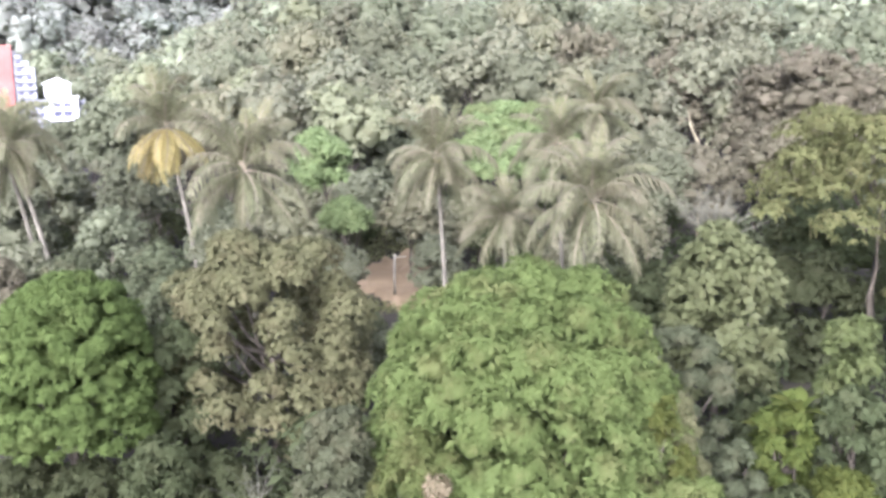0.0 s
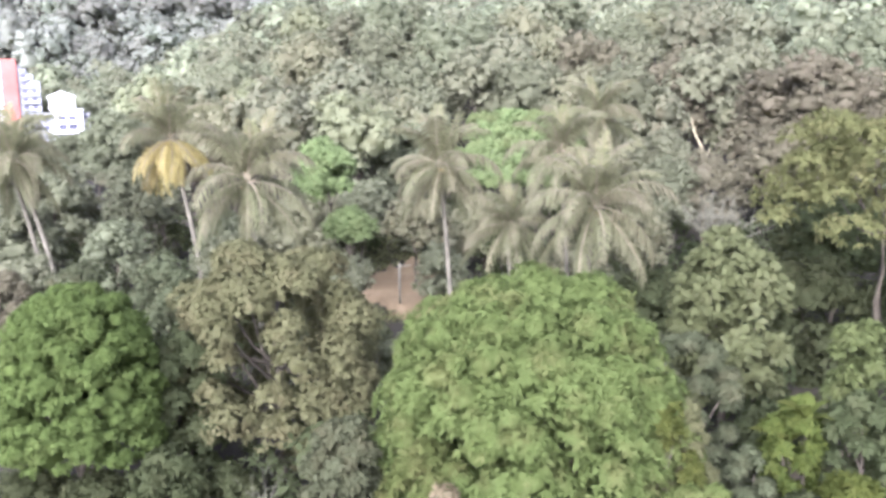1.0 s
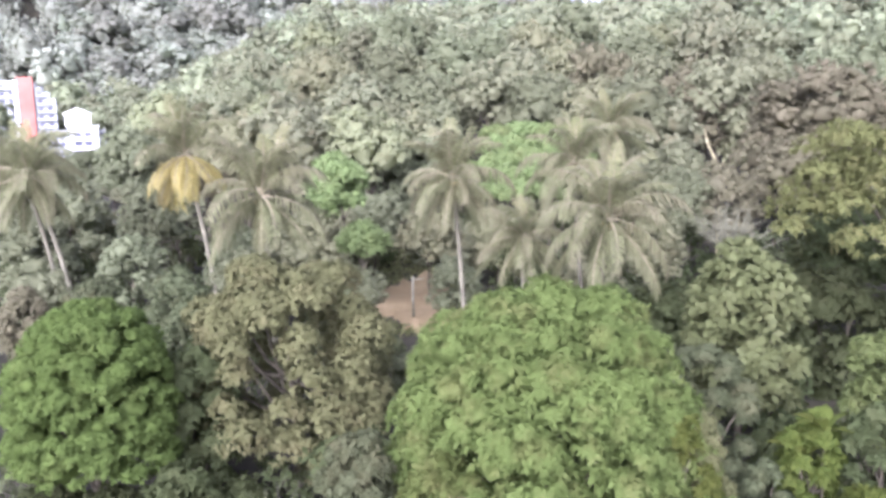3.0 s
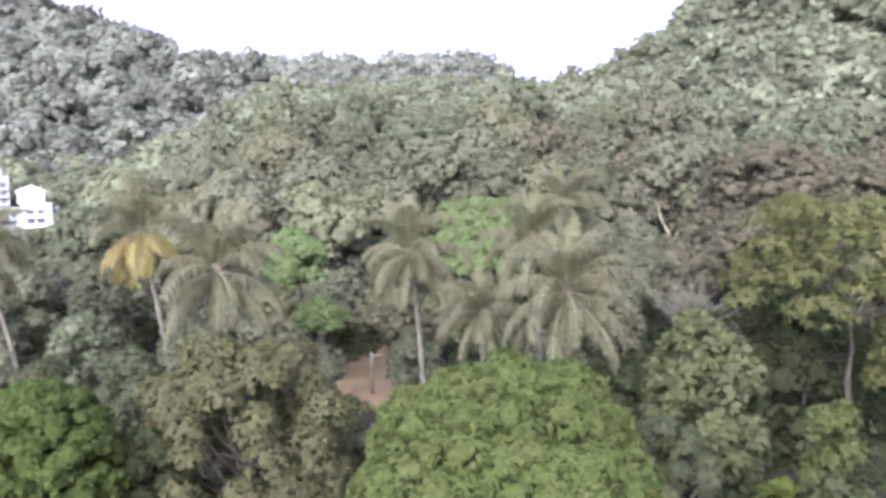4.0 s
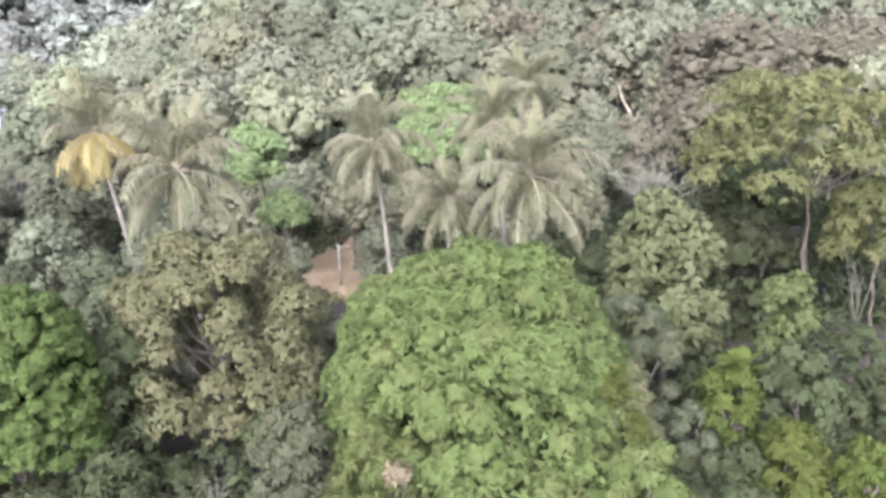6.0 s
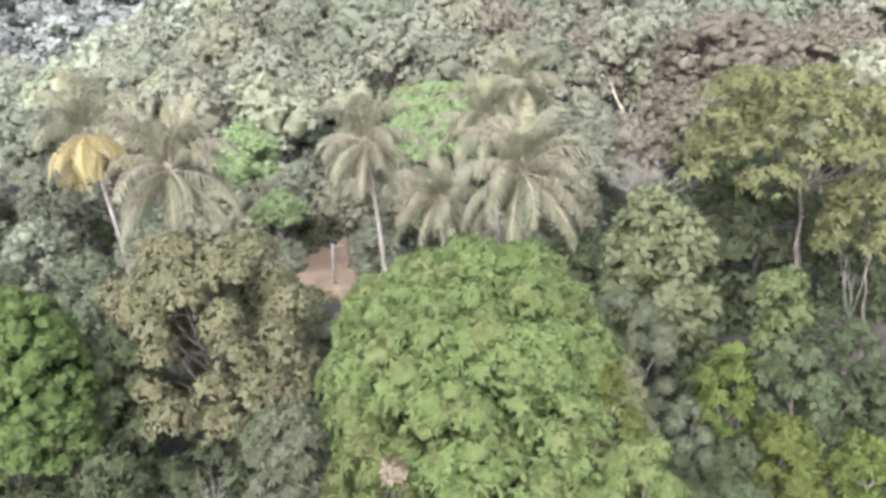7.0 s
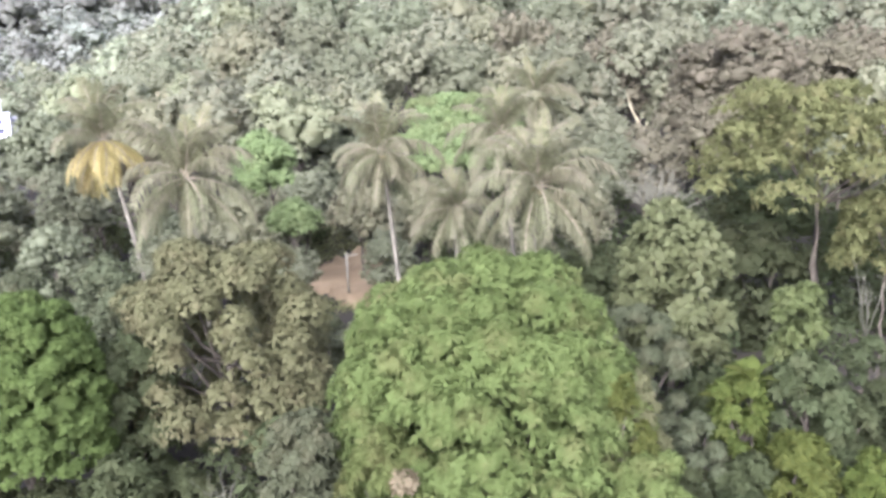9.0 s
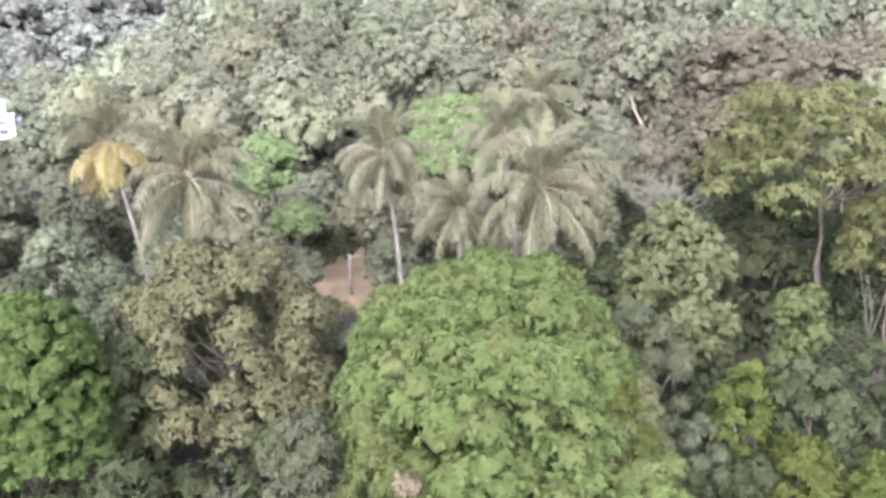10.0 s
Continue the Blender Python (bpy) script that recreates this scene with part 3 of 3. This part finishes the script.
slope_tree("rusty_tree", "brownish forest tree beside a larger one", "rust", 40.6, 92.00, 15.0, 4.5, 5.0, 160)

slope_tree("dark_tree", "dark green tree beside a bleached snag", "dark", 19.9, 79.00, 13.2, 3.6, 4.0, 161)
slope_tree("rusty_tree", "brownish forest tree behind a yellow-green one", "rust", 50.6, 95.00, 19.0, 5.5, 6.0, 162)

# a tangle of creeper-covered bushes in tiers on the slope
for i, (x, y, top) in enumerate([
    (4.22, 98.00, 14.30), (7.49, 99.00, 14.78), (10.29, 98.00, 14.43), (3.75, 94.00, 13.08), (6.82, 94.00, 13.44), (10.32, 95.00, 13.03),
    (4.19, 90.00, 11.84), (7.14, 90.00, 12.19), (9.51, 90.00, 11.72), (4.87, 86.00, 10.61), (7.70, 86.00, 10.83), (14.08, 100.00, 14.89), (1.79, 88.00, 10.86), (12.9, 95.5, 13.2), (12.2, 91, 11.9), (10.4, 86.5, 10.5), (3.4, 82.5, 9.3), (6.0, 82.5, 9.5), (8.6, 82.5, 9.2)]):
    tree("vine_bush", "creeper-covered bush with fresh green leaves", x, y, top, 2.2, 0.85, "bright_vine", 1500, 0.26, 200 + i, solid=0.74, lobes=13, lobe=0.36, low=-0.3,
         width=0.6, per=5, limbs=4, girth=0.1, flat=0.7, tiers=12, group="creeper-covered bushes on the slope", category="bush")


# ---- palms ----
def frond_mesh(rng, rise, fall, length, leaf, dense=56, limp=0.5, leafy=0.27, splay=0.5):
    """One palm leaf along +x: an arching stalk that starts at the angle rise and bends down by fall, with two rows of leaflets."""
    steps = 14
    p, line, angle = np.zeros(3), [np.zeros(3)], radians(rise)
    for i in range(steps):
        angle -= radians(fall) / steps * (0.5 + i / steps)
        p = p + np.array((math.cos(angle), 0.02 * rng.normal(), math.sin(angle))) * length / steps
        line.append(p)
    line = np.array(line)
    s = np.repeat(np.linspace(0.12, 1.0, dense), 2)
    flank = np.tile((1.0, -1.0), dense)
    k = np.minimum((s * steps).astype(int), steps - 1)
    where = line[k] + (line[k + 1] - line[k]) * (s * steps - k)[:, None]
    along = unit(line[k + 1] - line[k])
    size = length * leafy * np.sin(np.clip(0.35 + 2.5 * s, 0, 2.9)) ** 0.7 + 0.12
    way = unit(np.stack([np.zeros_like(s), flank, np.zeros_like(s)], 1) + along * (0.35 + 0.6 * s[:, None]) + 0.14 * rng.normal(size=(len(s), 3)))
    first = where + way * size[:, None] * splay
    hang = unit(way + np.array((0, 0, -1.0)) * (limp + 0.5 * rng.random((len(s), 1))))
    tip = first + hang * size[:, None] * (1.1 - splay)
    wide = along * 0.04
    quads = np.concatenate([np.stack([where - wide * 0.5, where + wide * 0.5, first + wide, first - wide], 1), np.stack([first - wide, first + wide, tip + wide * 0.2, tip - wide * 0.2], 1)])
    v, f = tube([tuple(q) for q in line[::2]], [0.06 - 0.007 * i for i in range(len(line[::2]))], 5)
    verts = quads.reshape(-1, 3).tolist() + [tuple(q) for q in v]
    n = 4 * len(quads)
    faces = [tuple(range(4 * i, 4 * i + 4)) for i in range(len(quads))] + [tuple(n + j for j in face) for face in f]
    me = mesh_of("frond", verts, faces, M[leaf])
    me.materials.append(M["rachis"])
    me.polygons.foreach_set("material_index", [0] * len(quads) + [1] * len(f))
    return me


palm_rng = np.random.default_rng(77)
FROND = {
    "spear": [frond_mesh(palm_rng, 84, 20, 3.9, "spear", 40, 0.1, 0.16) for _ in range(2)],
    "up": [frond_mesh(palm_rng, 76, 84, 4.7, "frond", 56, 0.8, 0.22, 0.45) for _ in range(5)],
    "out": [frond_mesh(palm_rng, 42, 108, 4.7, "frond", 56, 1.4, 0.24, 0.42) for _ in range(5)],
    "low": [frond_mesh(palm_rng, 4, 84, 4.8, "frond", 56, 1.9, 0.24, 0.4) for _ in range(5)],
    "hang": [frond_mesh(palm_rng, -32, 42, 4.6, "frond", 56, 2.0, 0.23, 0.36) for _ in range(5)],
    "dead": [frond_mesh(palm_rng, -30, 56, 4.0, "dead", 44, 1.8, 0.27, 0.5) for _ in range(5)],
}


def coconut_mesh():
    bm = bmesh.new()
    bmesh.ops.create_icosphere(bm, subdivisions=2, radius=0.14)
    for v in bm.verts:
        v.co.z *= 1.25
        v.co *= 1 + 0.06 * math.sin(5 * v.co.x * 7)
    me = bpy.data.meshes.new("coconut")
    bm.to_mesh(me)
    bm.free()
    me.materials.append(M["nut"])
    return me


NUT = coconut_mesh()


def palm(label, x, y, top, lean, seed, size=1.0, kinds=(("spear", 2), ("up", 8), ("out", 7), ("low", 6), ("hang", 4)), nuts=5, girth=0.17):
    """A coconut palm whose leaves spring from the height top; lean: how far its foot stands to the east of its head."""
    rng = np.random.default_rng(seed)
    foot = height_at(x + lean, y)
    root = tagged(new("coconut_palm"), label, "palm tree", "coconut palms")
    root.location = (x + lean, y, foot)
    h = top - foot
    line = [(-lean * s ** 1.4, 0.3 * math.sin(3 * s), h * s) for s in np.linspace(0, 1, 30)]
    v, f = tube(line, [girth * (1.5 if i == 0 else 1.0 - 0.25 * i / 29) * (1.06 if i % 2 else 1.0) for i in range(30)], 9)
    child("trunk", mesh_of("trunk", v, f, M["palm_bark"], True), root, "pale ringed palm trunk")
    head = Vector(line[-1])
    spin = rng.random() * 360
    for kind, n in kinds:
        for i in range(n):
            m = pose(*head, rng.normal() * (14 if kind == "dead" else 8), rng.normal() * (14 if kind == "dead" else 8), spin + 360 * i / n + rng.normal() * 12) @ Matrix.Scale(size * rng.uniform(0.85, 1.1), 4)
            child("frond", FROND[kind][int(rng.integers(len(FROND[kind])))], root, "hanging yellow dead frond" if kind == "dead" else "", m)
        spin += 47
    for i in range(nuts):
        w = rng.random() * 6.28
        child("coconut", NUT, root, "", pose(head.x + 0.28 * math.cos(w), head.y + 0.28 * math.sin(w), head.z - 0.25 - 0.2 * rng.random()))
    return root


OLD = (("spear", 3), ("up", 7), ("out", 6), ("low", 6), ("hang", 6))
palm("coconut palm with a skirt of yellow dead fronds", -18.70, 58.00, 14.09, 1.9, 301, 0.95, (("spear", 2), ("up", 8), ("out", 3), ("dead", 17)))
palm("coconut palm with dense grey-green drooping fronds", -11.71, 50.00, 11.97, 0.4, 302, 1.0, OLD)
palm("tall straight coconut palm with drooping fronds", -0.44, 56.00, 12.25, 0.7, 303, 0.95, OLD)
palm("short coconut palm with pale drooping fronds", 3.79, 52.00, 8.88, 0.2, 304, 0.8, OLD)
palm("large coconut palm with a yellow-green young frond", 8.34, 48.00, 10.57, -0.6, 305, 1.05, (("spear", 3), ("up", 8), ("out", 7), ("low", 6), ("hang", 5)))
palm("grey coconut palm behind a larger one", 7.93, 60.00, 12.82, 0.8, 306, 0.95, OLD)
palm("tall coconut palm on the slope", 12.74, 72.00, 14.79, 0.3, 307, 0.95, OLD)
palm("coconut palm with a slanting trunk", -28.39, 56.00, 12.84, 2.6, 308, 0.9, OLD)
palm("coconut palm with a slanting trunk", -31.08, 60.00, 13.40, 2.3, 309, 0.9)

# ---- dead wood ----
def bare(name, label, x, y, top, spreadx, seed, mat, forks=24, girth=0.12, low=2.5):
    """A leafless tree or bush: a stem that forks into many thin twigs."""
    rng = np.random.default_rng(seed)
    base = height_at(x, y)
    root = tagged(new(name), label, "dead tree")
    root.location = (x, y, base)
    h = top - base
    fork = np.array((0, 0, h - low))
    tubes = [tube([(0, 0, 0), (0.1, 0, h * 0.3), tuple(fork)], [girth * 1.4, girth, girth * 0.8], 7)]
    for i in range(forks):
        way = np.array((rng.normal() * spreadx * 0.6, rng.normal() * spreadx * 0.5, low * rng.uniform(0.45, 1.0)))
        mid = fork + way * 0.5 + rng.normal(size=3) * 0.12
        end = fork + way
        tubes.append(tube([tuple(fork), tuple(mid), tuple(end)], [girth * 0.5, girth * 0.3, girth * 0.08], 5))
        for j in range(5):
            a = mid + (end - mid) * rng.random()
            tubes.append(tube([tuple(a), tuple(a + rng.normal(size=3) * (0.45, 0.45, 0.3) + (0, 0, 0.35))], [girth * 0.16, girth * 0.05], 4))
    v, f = joined(tubes)
    child("trunk", mesh_of("trunk", v, f, M[mat], True), root)
    return root


bare("dead_tree", "leafless grey tree with a fine twig crown", 14.29, 45.00, 11.48, 2.0, 401, "twig", 40, 0.1, 2.6)
bare("dead_tree", "bare dry branches in the understory", -6.30, 27.00, 4.06, 1.7, 402, "twig", 8, 0.05, 1.2)
bare("dead_tree", "thin pale leafless stem among dark trees", 24.05, 41.00, 6.45, 1.0, 403, "twig", 7, 0.08, 4.0)
x, y, top = 23.24, 82.00, 14.32
snag = tagged(new("snag"), "tall bleached broken tree trunk above the crowns", "dead tree")
snag.location = (x + 1.2, y, height_at(x + 1.2, y))
h = top - snag.location.z
v, f = joined([tube([(0.3, 0, 0), (0.35, 0, h * 0.6), (-0.1, 0, h * 0.8), (-0.85, 0, h * 0.9), (-1.2, 0, h)], [0.2, 0.17, 0.13, 0.085, 0.03], 8),
               tube([(0.2, 0, h * 0.72), (0.7, 0, h * 0.79)], [0.1, 0.04], 6)])
child("trunk", mesh_of("trunk", v, f, M["pale_wood"], True), snag)

# ---- the clearing with its post ----
def patch(name, label, cx, cy, wx, wy, mat, seed, lift=0.06):
    rng = np.random.default_rng(seed)
    verts, faces, rings, n = [(cx, cy, height_at(cx, cy) + lift + 0.2)], [], 6, 40
    edge = 1 + 0.12 * np.sin(np.arange(n) * 0.47 + seed) + 0.1 * rng.normal(size=n)
    for r in range(1, rings + 1):
        for k in range(n):
            w = 2 * math.pi * k / n
            px, py = cx + wx * edge[k] * r / rings * math.cos(w), cy + wy * edge[k] * r / rings * math.sin(w)
            verts.append((px, py, height_at(px, py) + (lift + 0.2 * rng.random() if r < rings else -0.25)))
    for k in range(n):
        faces.append((0, 1 + k, 1 + (k + 1) % n))
        for r in range(rings - 1):
            a, b = 1 + r * n, 1 + (r + 1) * n
            faces.append((a + k, b + k, b + (k + 1) % n, a + (k + 1) % n))
    tagged(new(name, mesh_of(name, verts, faces, M[mat], True)), label, "bare soil", kind="structure")


patch("soil_patch", "bare red earth of a small clearing", -4.2, 74.0, 3.7, 10.0, "soil", 5, 0.3)

patch("soil_path", "bare red earth path leading to a clearing", -1.8, 65.5, 2.6, 3.0, "soil", 9, 0.1)



def grass(seed, x0, x1, y0, y1, n):
    """Blades of grass round the clearing, none on its bare soil."""
    rng = np.random.default_rng(seed)
    x, y = rng.uniform(x0, x1, n), rng.uniform(y0, y1, n)
    off = (((x + 4.2) / 3.4) ** 2 + ((y - 74) / 9.0) ** 2 > 1) | (rng.random(n) < 0.04)
    x, y = x[off], y[off]
    foot = np.stack([x, y, height_at(x, y) - 0.03], 1)
    return leaves(rng, foot, np.tile((0.0, 0.0, 1.0), (len(x), 1)), 0.5, 0.16, 4, 0.9, 0.0)


tagged(new("grass", quads_of("grass", grass(61, -12.0, 1.0, 62.0, 92.0, 5200), M["grass"])), "rough green grass round a small clearing", "grass", kind="stuff")

x, y, top = -3.86, 66.50, 3.66
post = tagged(new("utility_post"), "weathered pale utility post standing in a clearing", "post")
post.location = (x, y, height_at(x, y))
h = top - post.location.z
v, f = tube([(0, 0, 0), (0, 0, h * 0.5), (0.02, 0, h)], [0.14, 0.12, 0.1], 10)
child("pole", mesh_of("pole", v, f, M["post"], True), post)
v, f = tube([(-0.1, 0, h - 0.25), (0.9, 0, h - 0.18)], [0.06, 0.05], 6)
child("crossarm", mesh_of("crossarm", v, f, M["post"]), post)


# ---- houses in the valley ----
def box_mesh(name, sx, sy, sz, mat, bevel=0.06):
    bm = bmesh.new()
    bmesh.ops.create_cube(bm, size=1.0)
    bmesh.ops.scale(bm, vec=(sx, sy, sz), verts=bm.verts)
    bmesh.ops.translate(bm, vec=(0, 0, sz / 2), verts=bm.verts)
    bmesh.ops.bevel(bm, geom=bm.edges[:], offset=bevel, segments=1, affect="EDGES")
    me = bpy.data.meshes.new(name)
    bm.to_mesh(me)
    bm.free()
    me.materials.append(mat)
    return me


def block(root, name, cx, cy, cz, sx, sy, sz, mat, label=""):
    return child(name, box_mesh(name, sx, sy, sz, M[mat], min(0.06, sx / 8, sy / 8, sz / 8)), root, label, pose(cx, cy, cz))


def window(root, cx, cy, cz, w, h):
    frame_ = block(root, "window", cx, cy, cz, w, 0.2, h, "concrete")
    pane = block(frame_, "pane", 0, -0.09, 0.12, w - 0.24, 0.1, h - 0.24, "glass")
    return pane


def villa(x, y, base):
    root = tagged(new("white_house"), "white house with dark window bands and rooftop room", "house")
    root.matrix_basis = pose(x, y, base, 0, 0, 22)
    block(root, "wall", 1.0, 0, 0, 9.2, 9, 14.4, "white")
    block(root, "roof", 1.0, 0, 14.4, 10.2, 10, 0.4, "white")
    block(root, "roof_room", -0.6, 0, 14.8, 8.0, 7.6, 4.2, "white", "white rooftop room")
    gable = [(sx * w - 0.6, d, z) for d in (-4.2, 4.2) for sx, w, z in ((-1, 4.5, 18.9), (-1, 4.5, 19.2), (0, 0, 21.0), (1, 4.5, 19.2), (1, 4.5, 18.9))]
    sides = [(0, 1, 2, 3, 4), (9, 8, 7, 6, 5)] + [(k, k + 5, (k + 1) % 5 + 5, (k + 1) % 5) for k in range(5)]
    child("roof", mesh_of("roof", gable, sides, M["white"]), root, "low white gable roof")
    for level in range(4):
        z = 1.4 + 3.2 * level
        for k in range(2):
            window(root, -0.9 + 3.2 * k, -4.5, z, 2.8, 2.0)
        block(root, "balcony", 0.7, -5.2, z - 1.0, 6.8, 1.4, 0.9, "white")
    block(root, "wing", -1.0, 1.2, 0, 18.0, 6.4, 13.6, "stucco", "pale grey terrace wing")
    for level in range(4):
        for cx in (-8.4, -5.8, 6.7):
            window(root, cx, -2.0, 1.4 + 3.2 * level, 1.7, 1.7)
    return root


def tower(x, y, base):
    root = tagged(new("apartment_building"), "grey-white apartment building with a red stair tower", "building")
    root.matrix_basis = pose(x, y, base, 0, 0, 24)
    for x0, x1, tall in ((-12.0, 5.4, 27.0), (5.4, 7.6, 25.2), (7.6, 9.8, 23.2), (9.8, 12.0, 20.6)):
        block(root, "wall", (x0 + x1) / 2, 0, 0, x1 - x0, 12, tall, "stucco")
    block(root, "stair_tower", 1.5, -6.2, 0, 5.6, 2.4, 29.0, "red", "red painted stair tower")
    block(root, "pier", -2.0, -6.5, 0, 1.3, 1.6, 27.8, "white", "white pier beside the stair tower")
    block(root, "roof", -4.6, 0, 27.0, 14, 12.6, 0.5, "white")
    for level in range(9):
        for k in range(7):
            if k in (3, 4) or (k == 6 and level > 5) or (k == 5 and level > 7):
                continue
            window(root, -10.2 + 3.35 * k, -6.0, 0.9 + 3 * level, 2.0, 1.5)
        right = 6.6 - 1.7 * max(0, level - 5)
        for cx, w in ((-7.4, 9.0), (5.3 + right / 2, right)):
            block(root, "balcony", cx, -6.8, 0.1 + 3 * level, w, 1.6, 0.9, "stucco")
    return root


x, y, z = -132.39, 300.00, 2.02
villa(x, y, z - 4.4)
x, y, z = -172.10, 340.00, 11.95
tower(x, y, z - 9.8)
x, y, z = -152.89, 280.00, 1.41
annex = tagged(new("small_house"), "low white house with a flat roof", "house")
annex.matrix_basis = pose(x, y, z - 7, 0, 0, 22)
block(annex, "wall", 0, 0, 0, 9, 7, 7.5, "white")
block(annex, "roof", 0, 0, 7.5, 10, 8, 0.5, "white")
for k in range(3):
    window(annex, -2.8 + 2.8 * k, -3.5, 4.6, 1.7, 1.6)


# ---- low growth under the trees ----
def scatter(seed, y0, y1, step, spread):
    rng = np.random.default_rng(seed)
    out = []
    y = y0
    while y < y1:
        for x in np.arange(-spread * y - 6, (spread + 0.1) * y + 6, step):
            out.append((x + rng.normal() * step * 0.3, y + rng.normal() * step * 0.3, rng.random()))
        y += step
    return out


shrub_kinds = []
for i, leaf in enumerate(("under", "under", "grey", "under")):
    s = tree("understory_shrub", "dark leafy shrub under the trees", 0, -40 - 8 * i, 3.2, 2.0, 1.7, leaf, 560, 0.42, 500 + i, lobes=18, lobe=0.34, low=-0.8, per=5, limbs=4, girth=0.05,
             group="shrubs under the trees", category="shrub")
    shrub_kinds.append(s)
first_shrub = {}
for i, (x, y, r) in enumerate(scatter(6, 29, 97, 5.2, 0.5)):
    if abs(x + 3.6) < 4.6 and 58 < y < 82:
        continue
    s = 0.75 + 0.55 * r
    place = pose(x, y, height_at(x, y), 0, 0, 360 * r) @ Matrix.Diagonal((s, s, s * (0.8 + 0.5 * r), 1))
    kind = i % 4 if i % 7 else 2
    if kind not in first_shrub:
        first_shrub[kind] = place
    else:
        copy_thing(shrub_kinds[kind], place)
for kind, place in first_shrub.items():
    shrub_kinds[kind].matrix_basis = place

# ---- the wood on the slope: single trees ----
wood_kinds = []
for i, (leaf, name, label) in enumerate((
        ("dark", "forest_tree", "dark green forest tree on the slope"), ("olive", "forest_tree", "olive-green forest tree on the slope"),
        ("teal", "forest_tree", "blue-green forest tree on the slope"), ("fresh", "forest_tree", "pale green forest tree on the slope"),
        ("rust", "forest_tree", "brownish forest tree on the slope"), ("slope_grey", "forest_tree", "grey-green forest tree on the slope"))):
    wood_kinds.append(tree(name, label, -30 + 12 * i, -70, 10.0, 3.6, 3.6, leaf, 1700, 0.37, 600 + i, lobes=10, lobe=0.4, low=-0.25, per=5, width=0.6, solid=0.58, uneven=0.2, tiers=7, limbs=6,
                           group="wood on the slope"))
first_tree = {}
for i, (x, y, r) in enumerate(scatter(9, 90, 186, 8.2, 0.5)):
    if 84 < y < 104 and 3 < x < 17:
        continue
    rng = np.random.default_rng(i)
    k = int(rng.choice(6, p=(0.27, 0.26, 0.2, 0.1, 0.03, 0.14)))
    if x > 22 and y < 125:
        k = int(rng.choice((0, 4, 0, 5, 1)))
    s = 1.0 + 0.6 * r if not -0.58 < x / y < -0.35 else 0.6
    place = pose(x, y, height_at(x, y) - 0.4, 0, 0, 360 * r) @ Matrix.Diagonal((s, s, s * (0.85 + 0.35 * rng.random()), 1))
    if k not in first_tree:
        first_tree[k] = place
    else:
        copy_thing(wood_kinds[k], place)
for k, place in first_tree.items():
    wood_kinds[k].matrix_basis = place


# ---- the woods further off ----
def clump_mould(rng, lobes, fringe, size):
    """One far crown, about 8 m wide: lumpy clumps with loose leaves lying on them."""
    places, radii = dome(rng, (0, 0, 0), 4.0, 4.4, lobes, 0.42, -0.15)
    places, radii = sprays(rng, places, radii, 6, 0.42, 0.0)
    verts, ways, tris = knobs(rng, places, radii, 0.58)
    leaf, leaf_ways = crown_quads(rng, places, radii * 1.02, fringe, size, 0.65, 4, -0.2, spread=0.3, droop=0.15)
    leaf, leaf_ways = curled((leaf, leaf_ways), 0.7)
    quads = np.arange(4 * len(leaf)).reshape(-1, 4) + len(verts)
    return np.concatenate([verts, leaf.reshape(-1, 3)]), np.concatenate([ways, np.repeat(leaf_ways, 4, 0)]), tris, quads


def far_woods(name, label, leaf, y0, y1, step, grow, lobes, fringe, size, seed, keep):
    rng = np.random.default_rng(seed)
    moulds = [clump_mould(rng, lobes, fringe, size) for _ in range(8)]
    verts, ways, tris, quads, kinds, total, y = [], [], [], [], [], 0, y0
    while y < y1:
        gap = step * (1 + grow * (y - y0))
        for x in np.arange(-0.54 * y, 0.7 * y, gap):
            px, py = x + rng.normal() * gap * 0.33, y + rng.normal() * gap * 0.33
            if not keep(px, py):
                continue
            s = gap / 5.1 * rng.uniform(0.75, 1.3)
            w2 = rng.random() * 6.28
            turn = np.array(((math.cos(w2), -math.sin(w2), 0), (math.sin(w2), math.cos(w2), 0), (0, 0, 1))).T
            v, n, t, q = moulds[int(rng.integers(8))]
            verts.append((v * s * (1, 1, rng.uniform(0.75, 1.2))) @ turn + (px, py, height_at(px, py) + 2.9 * s * rng.uniform(0.8, 1.3)))
            ways.append(n @ turn)
            tris.append(t + total)
            quads.append(q + total)
            kinds.append(np.full(len(v), rng.random()))
            total += len(v)
        y += gap
    me = mixed_of(name, *(np.concatenate(k) for k in (verts, ways, tris, quads)), M[leaf])
    me.attributes.new("species", "FLOAT", "POINT").data.foreach_set("value", np.concatenate(kinds).astype(np.float32))
    tagged(new(name, me), label, "forest", kind="stuff")


# Both far leaf colours have haze painted into them.
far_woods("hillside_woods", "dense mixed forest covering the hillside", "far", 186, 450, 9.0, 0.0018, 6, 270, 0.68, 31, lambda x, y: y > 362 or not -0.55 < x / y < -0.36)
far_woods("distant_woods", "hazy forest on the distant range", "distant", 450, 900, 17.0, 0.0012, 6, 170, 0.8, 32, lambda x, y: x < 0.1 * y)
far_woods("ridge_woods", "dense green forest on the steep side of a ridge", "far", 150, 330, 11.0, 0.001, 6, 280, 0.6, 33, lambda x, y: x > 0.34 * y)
